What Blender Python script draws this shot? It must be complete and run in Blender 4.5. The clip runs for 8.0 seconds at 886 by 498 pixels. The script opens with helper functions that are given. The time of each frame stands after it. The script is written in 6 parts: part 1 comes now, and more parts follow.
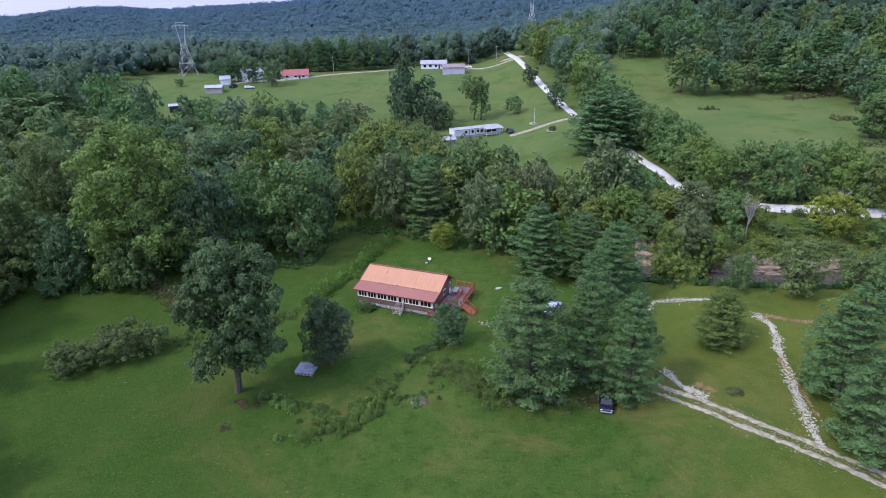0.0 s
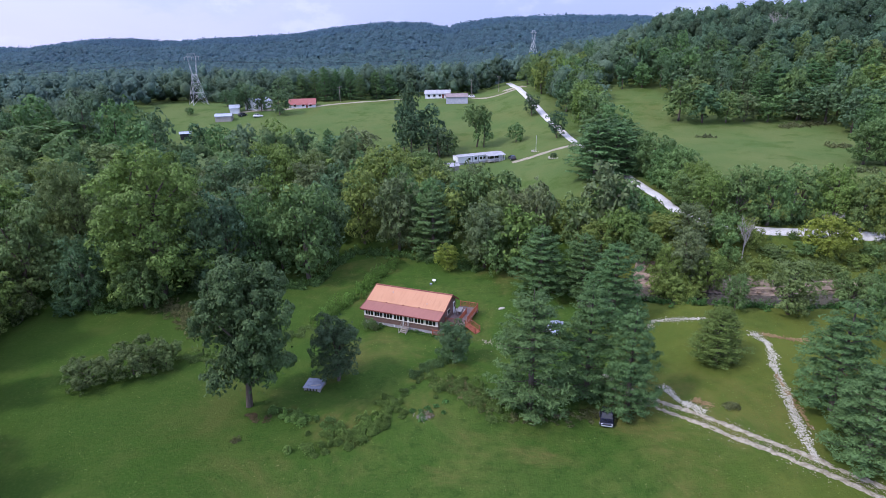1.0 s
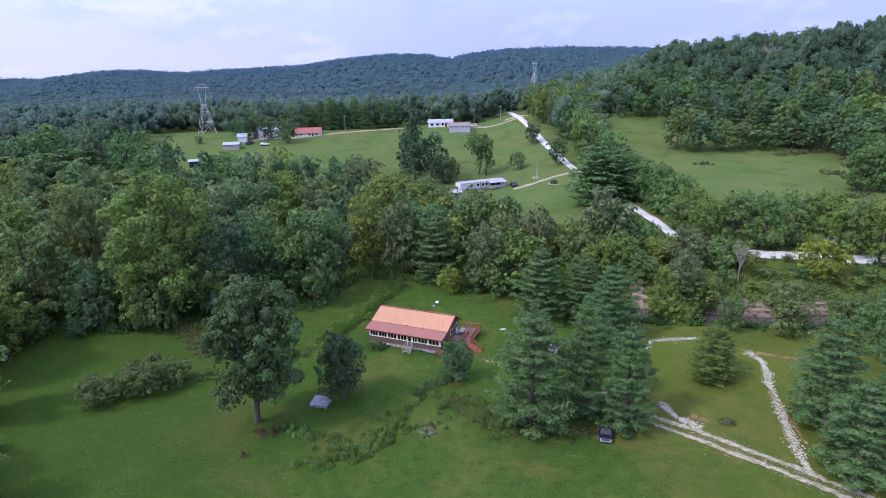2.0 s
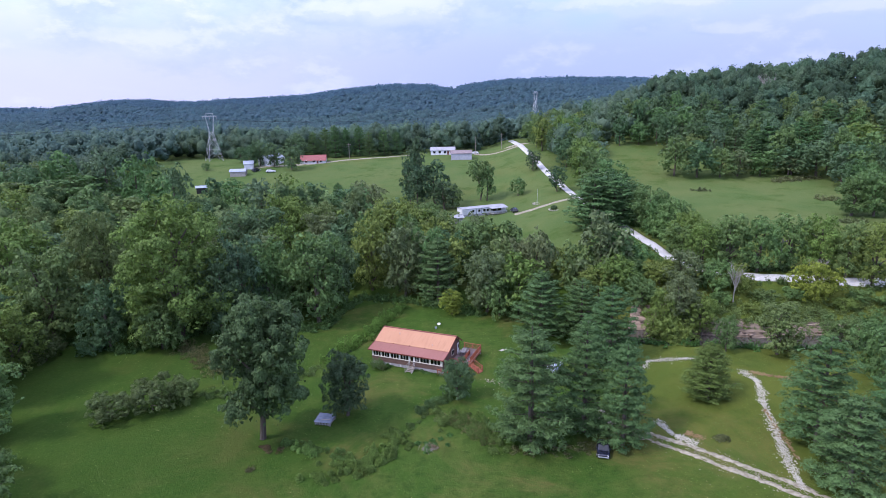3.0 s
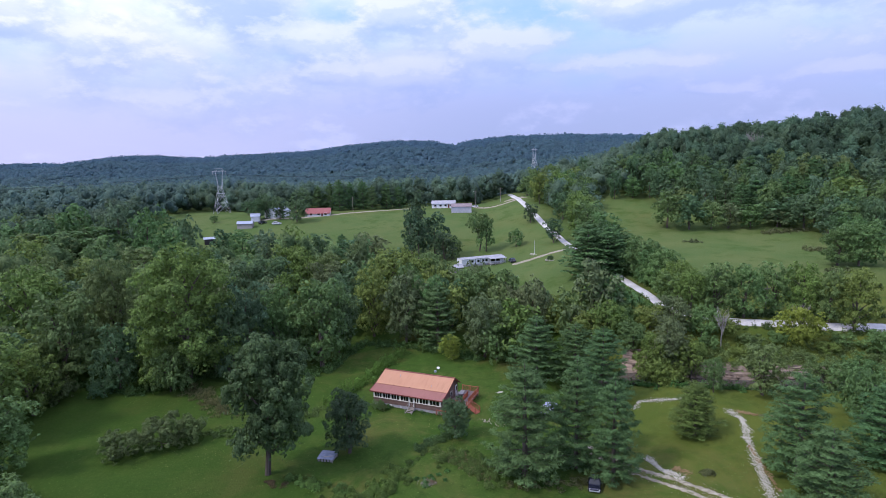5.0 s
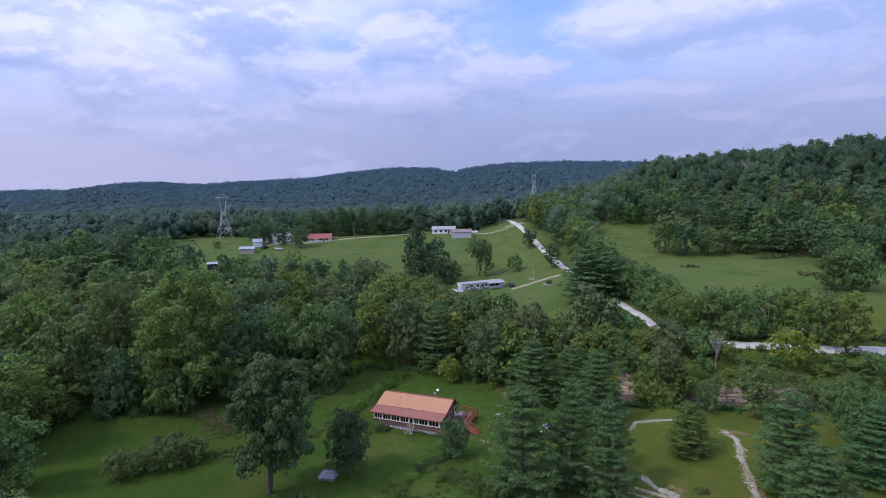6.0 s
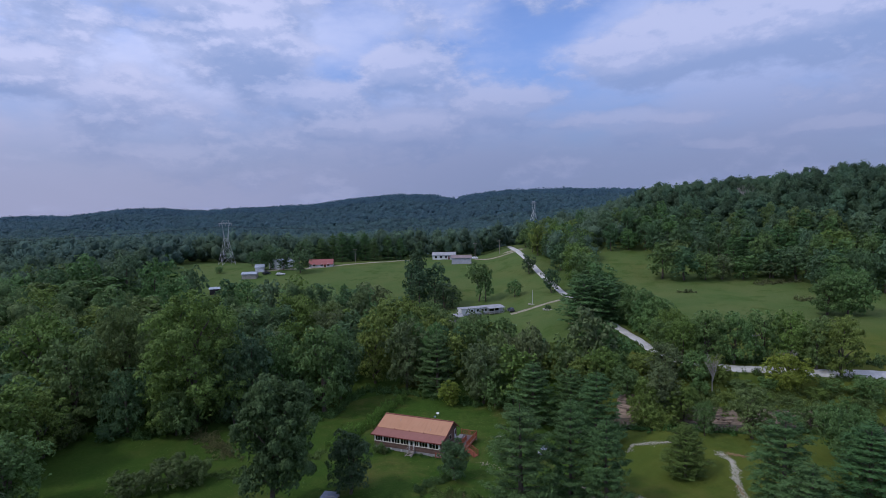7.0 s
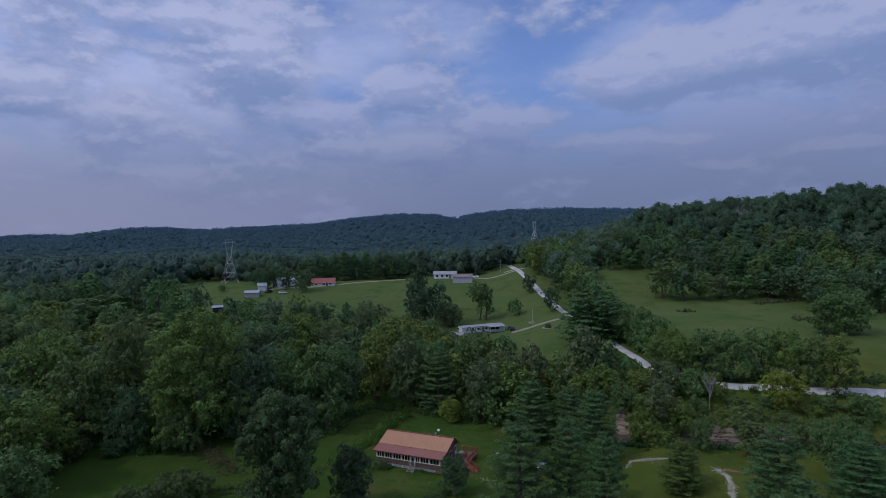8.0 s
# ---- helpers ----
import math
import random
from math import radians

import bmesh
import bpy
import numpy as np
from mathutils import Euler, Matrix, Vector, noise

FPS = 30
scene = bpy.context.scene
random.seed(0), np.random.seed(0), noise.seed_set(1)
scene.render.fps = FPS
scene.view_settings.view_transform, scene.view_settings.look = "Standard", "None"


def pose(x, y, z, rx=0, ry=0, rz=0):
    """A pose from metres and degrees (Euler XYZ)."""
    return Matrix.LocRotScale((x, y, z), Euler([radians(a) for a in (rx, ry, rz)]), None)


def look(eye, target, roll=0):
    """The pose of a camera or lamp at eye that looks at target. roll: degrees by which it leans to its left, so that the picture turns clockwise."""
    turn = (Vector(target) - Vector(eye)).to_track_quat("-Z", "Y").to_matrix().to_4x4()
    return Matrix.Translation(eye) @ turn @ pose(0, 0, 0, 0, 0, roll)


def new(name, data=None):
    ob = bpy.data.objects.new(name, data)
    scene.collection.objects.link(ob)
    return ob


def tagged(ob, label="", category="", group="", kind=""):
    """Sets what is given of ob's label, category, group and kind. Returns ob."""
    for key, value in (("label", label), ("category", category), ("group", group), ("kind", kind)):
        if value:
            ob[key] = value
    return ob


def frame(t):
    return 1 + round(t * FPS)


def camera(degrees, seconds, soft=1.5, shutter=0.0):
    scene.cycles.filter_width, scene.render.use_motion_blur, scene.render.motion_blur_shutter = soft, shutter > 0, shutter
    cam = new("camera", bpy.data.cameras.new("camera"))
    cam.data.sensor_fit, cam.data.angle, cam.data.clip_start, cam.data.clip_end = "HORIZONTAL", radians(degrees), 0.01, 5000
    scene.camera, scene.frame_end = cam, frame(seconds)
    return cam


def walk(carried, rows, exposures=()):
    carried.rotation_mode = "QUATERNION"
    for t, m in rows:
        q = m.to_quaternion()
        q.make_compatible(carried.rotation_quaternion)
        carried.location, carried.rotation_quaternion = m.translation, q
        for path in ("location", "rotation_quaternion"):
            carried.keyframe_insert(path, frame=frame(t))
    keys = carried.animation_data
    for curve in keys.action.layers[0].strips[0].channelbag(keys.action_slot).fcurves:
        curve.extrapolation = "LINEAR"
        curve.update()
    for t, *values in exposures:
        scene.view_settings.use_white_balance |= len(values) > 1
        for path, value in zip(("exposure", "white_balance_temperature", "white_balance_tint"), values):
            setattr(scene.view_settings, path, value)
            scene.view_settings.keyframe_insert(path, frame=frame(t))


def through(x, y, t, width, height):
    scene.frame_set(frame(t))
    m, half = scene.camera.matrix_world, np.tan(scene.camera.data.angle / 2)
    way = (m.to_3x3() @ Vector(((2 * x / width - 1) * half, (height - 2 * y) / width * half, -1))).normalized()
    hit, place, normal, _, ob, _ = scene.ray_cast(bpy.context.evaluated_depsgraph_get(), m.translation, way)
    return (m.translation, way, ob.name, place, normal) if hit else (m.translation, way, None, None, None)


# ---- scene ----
# the camera flies slowly backwards and tilts up: seconds, place, yaw, pitch, roll
cam = camera(76.36, 8.0, soft=0.75)
PATH = [
    (0.0, -0.000, 0.000, 44.917, -0.000, -22.686, -1.256),
    (0.5, -0.186, -1.597, 44.901, 0.134, -21.248, -1.248),
    (1.0, -0.329, -3.163, 44.926, 0.231, -19.863, -1.232),
    (1.5, -0.398, -4.747, 44.955, 0.345, -18.446, -1.254),
    (3.0, -0.262, -9.384, 44.910, 0.638, -14.273, -1.259),
    (3.5, -0.165, -10.921, 44.882, 0.686, -12.891, -1.252),
    (4.0, -0.031, -12.447, 44.833, 0.697, -11.522, -1.244),
    (4.5, 0.131, -13.965, 44.777, 0.686, -10.153, -1.233),
    (6.0, 0.539, -18.404, 44.605, 0.685, -6.160, -1.181),
    (6.5, 0.612, -19.841, 44.533, 0.679, -4.806, -1.165),
    (7.0, 0.613, -21.238, 44.467, 0.668, -3.467, -1.112),
    (7.5, 0.607, -22.568, 44.467, 0.704, -2.171, -1.077),
    (8.0, 0.661, -23.935, 44.451, 0.755, -1.494, -1.001),
]
walk(cam, [(t, pose(x, y, z, 90 + pitch, 0, yaw) @ pose(0, 0, 0, 0, 0, roll)) for t, x, y, z, yaw, pitch, roll in PATH],
     exposures=[(0.0, 0.38, 6200, 16), (1.5, 0.4, 6200, 17), (3.0, 0.42, 6200, 17), (3.5, 0.33, 6150, 17), (4.5, 0.22, 6220, 16), (6.0, -0.22, 6450, 13), (6.5, -0.42, 6400, 11), (7.0, -0.74, 6300, 9), (7.5, -1.01, 6200, 9), (8.0, -1.24, 6100, 9)])


# ---- light ----
SUN_ELEVATION, SUN_AZIMUTH = 48.0, 246.0  # degrees; azimuth clockwise from +y


def make_world():
    world = bpy.data.worlds.new("sky")
    scene.world = world
    world.use_nodes = True
    nt = world.node_tree
    nt.nodes.clear()
    n = nt.nodes.new
    out, bg = n("ShaderNodeOutputWorld"), n("ShaderNodeBackground")
    sky = n("ShaderNodeTexSky")
    sky.sky_type, sky.sun_disc = "NISHITA", False
    sky.sun_elevation, sky.sun_rotation = radians(SUN_ELEVATION), radians(SUN_AZIMUTH)
    sky.air_density, sky.dust_density, sky.ozone_density = 1.0, 1.5, 1.5
    tc, sep = n("ShaderNodeTexCoord"), n("ShaderNodeSeparateXYZ")
    nt.links.new(tc.outputs["Generated"], sep.inputs[0])

    def maths(kind, a, b):
        nd = n("ShaderNodeMath")
        nd.operation = kind
        for i, val in enumerate((a, b)):
            if isinstance(val, bpy.types.NodeSocket):
                nt.links.new(val, nd.inputs[i])
            else:
                nd.inputs[i].default_value = val
        return nd.outputs[0]

    def raised(rise):
        add = n("ShaderNodeVectorMath")
        add.operation, add.inputs[1].default_value = "ADD", (0, 0, rise)
        nt.links.new(tc.outputs["Generated"], add.inputs[0])
        return add.outputs[0]

    def noise(at, scale, stretch, detail, rough, shift):
        mp, nz = n("ShaderNodeMapping"), n("ShaderNodeTexNoise")
        mp.inputs["Location"].default_value = shift
        mp.inputs["Scale"].default_value = (1.0, 1.0, stretch)
        nz.inputs["Scale"].default_value, nz.inputs["Detail"].default_value = scale, detail
        nz.inputs["Roughness"].default_value = rough
        nt.links.new(at, mp.inputs[0])
        nt.links.new(mp.outputs[0], nz.inputs["Vector"])
        return nz.outputs["Fac"]

    def grade(val, lo, hi, a=0.0, b=1.0):
        rp = n("ShaderNodeMapRange")
        rp.interpolation_type = "SMOOTHSTEP"
        for key, num in (("From Min", lo), ("From Max", hi), ("To Min", a), ("To Max", b)):
            rp.inputs[key].default_value = num
        nt.links.new(val, rp.inputs["Value"])
        return rp.outputs[0]

    def blend(fac, a, b, kind="MIX"):
        nd = n("ShaderNodeMix")
        nd.data_type, nd.blend_type = "RGBA", kind
        for key, val in (("Factor", fac), ("A", a), ("B", b)):
            if isinstance(val, bpy.types.NodeSocket):
                nt.links.new(val, nd.inputs[key])
            else:
                nd.inputs[key].default_value = val
        return nd.outputs["Result"]

    def heap(rise, centre, wide, high, swell=0.20):
        """Nearness to the middle of one large cloud."""
        off, size, dist = n("ShaderNodeVectorMath"), n("ShaderNodeVectorMath"), n("ShaderNodeVectorMath")
        off.operation, size.operation, dist.operation = "SUBTRACT", "DIVIDE", "LENGTH"
        off.inputs[1].default_value, size.inputs[1].default_value = (centre[0], centre[1], centre[2] - rise), (wide, 1.0, high)
        nt.links.new(tc.outputs["Generated"], off.inputs[0])
        nt.links.new(off.outputs[0], size.inputs[0])
        nt.links.new(size.outputs[0], dist.inputs[0])
        return grade(dist.outputs["Value"], 0.1, 1.35, swell, 0.0)

    # clear sky, thin high cloud and haze towards the horizon
    clear = blend(1.0, sky.outputs[0], (1.75, 2.0, 2.9, 1), "MULTIPLY")
    thin = grade(noise(raised(0.0), 2.6, 2.4, 7.0, 0.55, (3.1, 0.7, 0.0)), 0.36, 0.60, 0.10, 0.85)
    sunny_side = grade(sep.outputs["X"], -0.65, 0.15, 1.0, 0.0)
    high_cloud = blend(thin, clear, blend(sunny_side, (7.3, 8.5, 13.8, 1), (10.8, 11.4, 16.4, 1)))
    haze = blend(sunny_side, (5.0, 6.0, 10.0, 1), (7.7, 8.1, 12.2, 1))
    veil = blend(grade(sep.outputs["Z"], 0.03, 0.26, 0.92, 0.0), high_cloud, haze)
    # heaped clouds with bright tops and grey-blue undersides, the low ones flat and far
    HEAPS = [((-0.316, 0.90, 0.298), 0.125, 0.085, 0.34), ((0.42, 0.872, 0.262), 0.26, 0.070, 0.30), ((0.62, 0.72, 0.30), 0.20, 0.07), ((-0.222, 0.953, 0.205), 0.09, 0.035),
             ((-0.13, 0.977, 0.155), 0.15, 0.030, 0.26), ((0.28, 0.948, 0.152), 0.14, 0.022, 0.28), ((0.11, 0.974, 0.190), 0.11, 0.026), ((0.541, 0.833, 0.118), 0.08, 0.014),
             ((-0.48, 0.865, 0.100), 0.13, 0.024), ((0.417, 0.903, 0.102), 0.06, 0.012), ((-0.07, 0.963, 0.252), 0.10, 0.035), ((-0.62, 0.76, 0.22), 0.18, 0.05)]

    def heaps(rise):
        total = noise(raised(rise), 7.0, 1.9, 9.0, 0.58, (5.2, 1.4, 0.3))
        for spot in HEAPS:
            total = maths("ADD", total, heap(rise, *spot))
        return total

    here, above, far_above = heaps(0.0), heaps(0.012), heaps(0.045)
    cover = maths("MULTIPLY", grade(here, 0.46, 0.63), grade(sep.outputs["Z"], 0.05, 0.30, 0.40, 0.92))
    rim = grade(maths("SUBTRACT", here, above), -0.04, 0.07)
    top = grade(maths("SUBTRACT", here, far_above), -0.20, 0.20)
    lit = maths("ADD", maths("MULTIPLY", rim, 0.40), maths("MULTIPLY", top, 0.60))
    body = blend(lit, (4.3, 5.8, 10.5, 1), blend(sunny_side, (8.0, 8.7, 13.2, 1), (9.8, 10.3, 15.0, 1)))
    mixed = blend(cover, veil, body)
    mixed = blend(1.0, mixed, blend(grade(sep.outputs["Z"], 0.08, 0.30), (0.90, 0.90, 0.91, 1), (1.26, 1.26, 1.24, 1)), "MULTIPLY")
    # cloud overhead, out of view, is brighter than the horizon, raised to fill shade
    mixed = blend(grade(sep.outputs["Z"], 0.42, 0.95), mixed, (13.5, 14.5, 19.5, 1))
    nt.links.new(mixed, bg.inputs["Color"])
    bg.inputs["Strength"].default_value = 0.084
    nt.links.new(bg.outputs[0], out.inputs[0])


make_world()
az, el = radians(SUN_AZIMUTH), radians(SUN_ELEVATION)
TO_SUN = Vector((math.sin(az) * math.cos(el), math.cos(az) * math.cos(el), math.sin(el)))
sun = new("sun", bpy.data.lights.new("sun", "SUN"))
sun.data.energy, sun.data.angle, sun.data.color = 2.15, radians(7.0), (1.0, 0.95, 0.86)
sun.matrix_world = look((0, 0, 300), Vector((0, 0, 300)) - TO_SUN)


# ---- materials ----
class Nodes:
    """A small builder for node materials."""

    def __init__(self, name, rough=0.8, metal=0.0, spec=0.3):
        self.mat = bpy.data.materials.new(name)
        self.mat.use_nodes = True
        self.t = self.mat.node_tree
        self.b = self.t.nodes["Principled BSDF"]
        self.b.inputs["Roughness"].default_value = rough
        self.b.inputs["Metallic"].default_value = metal
        self.b.inputs["Specular IOR Level"].default_value = spec
        self.out = self.t.nodes["Material Output"]

    def node(self, kind, **inputs):
        nd = self.t.nodes.new(kind)
        for key, value in inputs.items():
            nd.inputs[key.replace("_", " ")].default_value = value
        return nd

    def link(self, a, b):
        self.t.links.new(a, b)

    def coords(self, kind="Object", scale=(1, 1, 1)):
        if kind == "World":
            tc = self.node("ShaderNodeNewGeometry").outputs["Position"]
        else:
            tc = self.node("ShaderNodeTexCoord").outputs[kind]
        mp = self.node("ShaderNodeMapping")
        mp.inputs["Scale"].default_value = scale
        self.link(tc, mp.inputs[0])
        return mp.outputs[0]

    def noise(self, scale, detail=4.0, rough=0.55, vec=None, distort=0.0):
        nz = self.node("ShaderNodeTexNoise", Scale=scale, Detail=detail, Roughness=rough, Distortion=distort)
        if vec is not None:
            self.link(vec, nz.inputs["Vector"])
        return nz.outputs["Fac"]

    def ramp(self, fac, lo, hi, a=0.0, b=1.0):
        rp = self.node("ShaderNodeMapRange")
        rp.interpolation_type = "SMOOTHSTEP"
        for key, value in (("From Min", lo), ("From Max", hi), ("To Min", a), ("To Max", b)):
            rp.inputs[key].default_value = value
        self.link(fac, rp.inputs["Value"])
        return rp.outputs[0]

    def mix(self, fac, a, b, mode="MIX"):
        mx = self.node("ShaderNodeMix")
        mx.data_type, mx.blend_type = "RGBA", mode
        for value, sock in ((fac, mx.inputs["Factor"]), (a, mx.inputs["A"]), (b, mx.inputs["B"])):
            if isinstance(value, bpy.types.NodeSocket):
                self.link(value, sock)
            else:
                sock.default_value = value
        return mx.outputs["Result"]

    def bump(self, height, strength=0.3, distance=0.05):
        bp = self.node("ShaderNodeBump", Strength=strength, Distance=distance)
        self.link(height, bp.inputs["Height"])
        self.link(bp.outputs[0], self.b.inputs["Normal"])

    def colour(self, c):
        if isinstance(c, bpy.types.NodeSocket):
            self.link(c, self.b.inputs["Base Color"])
        else:
            self.b.inputs["Base Color"].default_value = c
        return self


def leaf_material(name, spread=0.5, through=0.3, rough=0.55, gloss=0.15):
    """Foliage: the object's own colour, varied leaf by leaf and clump by clump."""
    m = Nodes(name, rough, spec=gloss)
    info = m.node("ShaderNodeObjectInfo")
    geo = m.node("ShaderNodeNewGeometry")
    vec = m.coords("Object")
    lum = m.ramp(m.noise(0.35, 3, 0.6, vec), 0.3, 0.7, 1 - spread * 0.6, 1 + spread * 0.6)
    leaf = m.ramp(geo.outputs["Random Per Island"], 0, 1, 1 - spread, 1 + spread)
    tone = m.node("ShaderNodeMath")
    tone.operation = "MULTIPLY"
    m.link(lum, tone.inputs[0])
    m.link(leaf, tone.inputs[1])
    hsv = m.node("ShaderNodeHueSaturation")
    m.link(info.outputs["Color"], hsv.inputs["Color"])
    m.link(tone.outputs[0], hsv.inputs["Value"])
    m.link(m.ramp(info.outputs["Random"], 0, 1, 0.485, 0.515), hsv.inputs["Hue"])
    m.colour(hsv.outputs[0])
    tr = m.node("ShaderNodeBsdfTranslucent")
    m.link(hsv.outputs[0], tr.inputs["Color"])
    ms = m.node("ShaderNodeMixShader")
    ms.inputs[0].default_value = through
    m.link(m.b.outputs[0], ms.inputs[1])
    m.link(tr.outputs[0], ms.inputs[2])
    m.link(ms.outputs[0], m.out.inputs["Surface"])
    return m.mat


def bark_material(name, dark, light):
    m = Nodes(name, 0.9)
    vec = m.coords("Object", (6, 6, 1.2))
    f = m.noise(2.0, 6, 0.65, vec)
    m.colour(m.mix(m.ramp(f, 0.3, 0.7), dark, light))
    m.bump(f, 0.6, 0.04)
    return m.mat


def mottled(name, a, b, scale, rough=0.85, metal=0.0, bump=0.3, dist=0.02, fine=9.0, kind="Object", stain=None):
    """Two scales of variation between two colours, with relief."""
    m = Nodes(name, rough, metal)
    vec = m.coords(kind)
    big, small = m.noise(scale, 4, 0.6, vec), m.noise(scale * fine, 5, 0.6, vec)
    c = m.mix(m.ramp(big, 0.3, 0.7), a, b)
    c = m.mix(m.ramp(small, 0.25, 0.75, 0.0, 0.5), c, tuple(v * 0.6 for v in a[:3]) + (1,))
    if stain:
        c = m.mix(m.ramp(m.noise(scale * 0.4, 5, 0.6, vec), 0.55, 0.75, 0, 0.7), c, stain)
    m.colour(c)
    m.bump(small, bump, dist)
    return m.mat


def grass_material():
    m = Nodes("grass", 0.95, spec=0.04)
    vec = m.coords("World")
    c = m.mix(m.ramp(m.noise(0.03, 4, 0.6, vec), 0.35, 0.65), (0.036, 0.084, 0.013, 1), (0.052, 0.096, 0.018, 1))
    c = m.mix(m.ramp(m.noise(0.16, 6, 0.66, vec), 0.44, 0.66, 0, 0.9), c, (0.074, 0.108, 0.023, 1))
    c = m.mix(m.ramp(m.noise(0.55, 7, 0.72, vec), 0.44, 0.66, 0, 0.75), c, (0.026, 0.058, 0.011, 1))
    c = m.mix(m.ramp(m.noise(0.055, 6, 0.7, vec, 0.6), 0.49, 0.68, 0, 0.85), c, (0.122, 0.114, 0.036, 1))
    sep = m.node("ShaderNodeSeparateXYZ")
    m.link(vec, sep.inputs[0])
    # lawn darkened towards the left: vignette and shade put into its colour
    left_dim = m.node("ShaderNodeMath")
    left_dim.operation = "MULTIPLY"
    m.link(m.ramp(sep.outputs["X"], -45, 0, 0.75, 0), left_dim.inputs[0])
    m.link(m.ramp(m.noise(0.06, 5, 0.65, vec), 0.3, 0.6, 0.5, 1), left_dim.inputs[1])
    c = m.mix(left_dim.outputs[0], c, (0.032, 0.066, 0.011, 1))
    # right lawn: dry olive grass, also lightened to paint in brighter light
    dry = m.node("ShaderNodeMath")
    dry.operation = "MULTIPLY"
    m.link(m.ramp(sep.outputs["X"], 18, 42, 0, 0.75), dry.inputs[0])
    m.link(m.ramp(m.noise(0.07, 5, 0.65, vec), 0.3, 0.6, 0.3, 1), dry.inputs[1])
    c = m.mix(dry.outputs[0], c, (0.118, 0.132, 0.026, 1))
    # pasture grass, its own colour paled to stand in for haze
    hazy_hay = m.mix(m.ramp(m.noise(0.05, 5, 0.65, vec), 0.35, 0.65), (0.080, 0.128, 0.042, 1), (0.110, 0.142, 0.052, 1))
    hazy_hay = m.mix(m.ramp(m.noise(0.022, 6, 0.7, vec, 0.8), 0.52, 0.70, 0, 0.6), hazy_hay, (0.112, 0.118, 0.040, 1))
    hazy_hay = m.mix(m.ramp(m.noise(0.09, 7, 0.72, vec), 0.50, 0.66, 0, 0.7), hazy_hay, (0.050, 0.092, 0.020, 1))
    c = m.mix(m.ramp(sep.outputs["Y"], 118, 150, 0, 0.85), c, hazy_hay)
    fine = m.noise(2.6, 8, 0.8, vec)
    c = m.mix(m.ramp(fine, 0.45, 0.7, 0, 0.6), c, (0.078, 0.118, 0.026, 1))
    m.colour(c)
    m.bump(m.noise(2.0, 8, 0.8, vec), 1.0, 0.22)
    return m.mat


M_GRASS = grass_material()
M_LEAF = leaf_material("broad_leaves", 0.28, 0.30)
M_NEEDLE = leaf_material("needles", 0.25, 0.18, 0.7, 0.1)
M_WEED = leaf_material("weeds", 0.4, 0.35, 0.7, 0.12)
M_BARK = bark_material("bark", (0.045, 0.035, 0.026, 1), (0.15, 0.125, 0.10, 1))
M_PALE_BARK = bark_material("weathered_bark", (0.20, 0.18, 0.16, 1), (0.42, 0.39, 0.36, 1))
M_GRAVEL = mottled("gravel", (0.20, 0.175, 0.12, 1), (0.46, 0.42, 0.33, 1), 2.2, 0.95, bump=0.7, dist=0.06, fine=6.0, kind="World", stain=(0.12, 0.115, 0.05, 1))
M_ROAD = mottled("crushed_limestone", (0.46, 0.45, 0.44, 1), (0.64, 0.63, 0.62, 1), 0.35, 0.95, bump=0.4, dist=0.04, kind="World")
M_STONE = mottled("pale_stone", (0.40, 0.375, 0.31, 1), (0.62, 0.585, 0.50, 1), 1.5, 0.9, bump=0.5, dist=0.03, kind="World")
M_DIRT = mottled("bare_dirt", (0.19, 0.125, 0.058, 1), (0.31, 0.215, 0.11, 1), 0.5, 0.95, bump=0.6, dist=0.05, kind="World")


# ---- the lie of the land ----
def step(v, a, b):
    t = np.clip((v - a) / (b - a), 0, 1)
    return t * t * (3 - 2 * t)


# crest heights along the bearing x / y
HILL = ((0.15, 0.20, 0.294, 0.344, 0.364, 0.385, 0.463, 0.514, 0.614, 0.664, 0.713, 0.754, 0.855), (0, 4, 16.5, 21.5, 24.5, 27.5, 26.5, 26.6, 28.4, 30.3, 31.4, 32.6, 31))
RIDGE = ((-0.795, -0.694, -0.643, -0.592, -0.491, -0.467, -0.341, -0.241, -0.19, -0.14, -0.091, -0.031, 0.013, 0.048, 0.088, 0.157, 0.206, 0.255, 0.324, 0.42, 0.6), (44.1, 44.0, 49.1, 50.7, 50.9, 47.8, 51.7, 68.1, 73.5, 74.8, 81.1, 79.6, 63.4, 65.8, 72.7, 83.2, 81.7, 69.0, 59.0, 39.0, 20))


def base_height(x, y):
    """Lawn by the house, a bench for the road, rising pastures, a wooded hill and a far ridge."""
    wx, r, b = step(x, 15, 45), np.hypot(x, y), x / np.maximum(y, 30.0)
    z = 4 * wx * step(y, 20, 70) + 6 * wx * step(y, 84, 104) + 2.5 * wx * step(y, 125, 185)
    z = z + (1 - wx) * 7 * step(y, 110, 185) + 12 * step(y, 190, 300)
    z = z - 12 * step(y, 330, 480) * (1 - step(b, 0.25, 0.6))
    z = z + np.interp(b, HILL[0], HILL[1]) * step(r, 230, 440)
    z = z + (4 * np.sin(x * 0.008 + 1) + 3 * np.sin(x * 0.021 + y * 0.004)) * step(y, 700, 1200)
    return z + np.interp(b, RIDGE[0], RIDGE[1]) * step(y, 700, 1500)


CREEK = [(24, 92), (33, 90.5), (41, 86.5), (48, 84.5), (57, 83.2), (66, 83.5), (76, 82), (95, 78), (140, 70)]


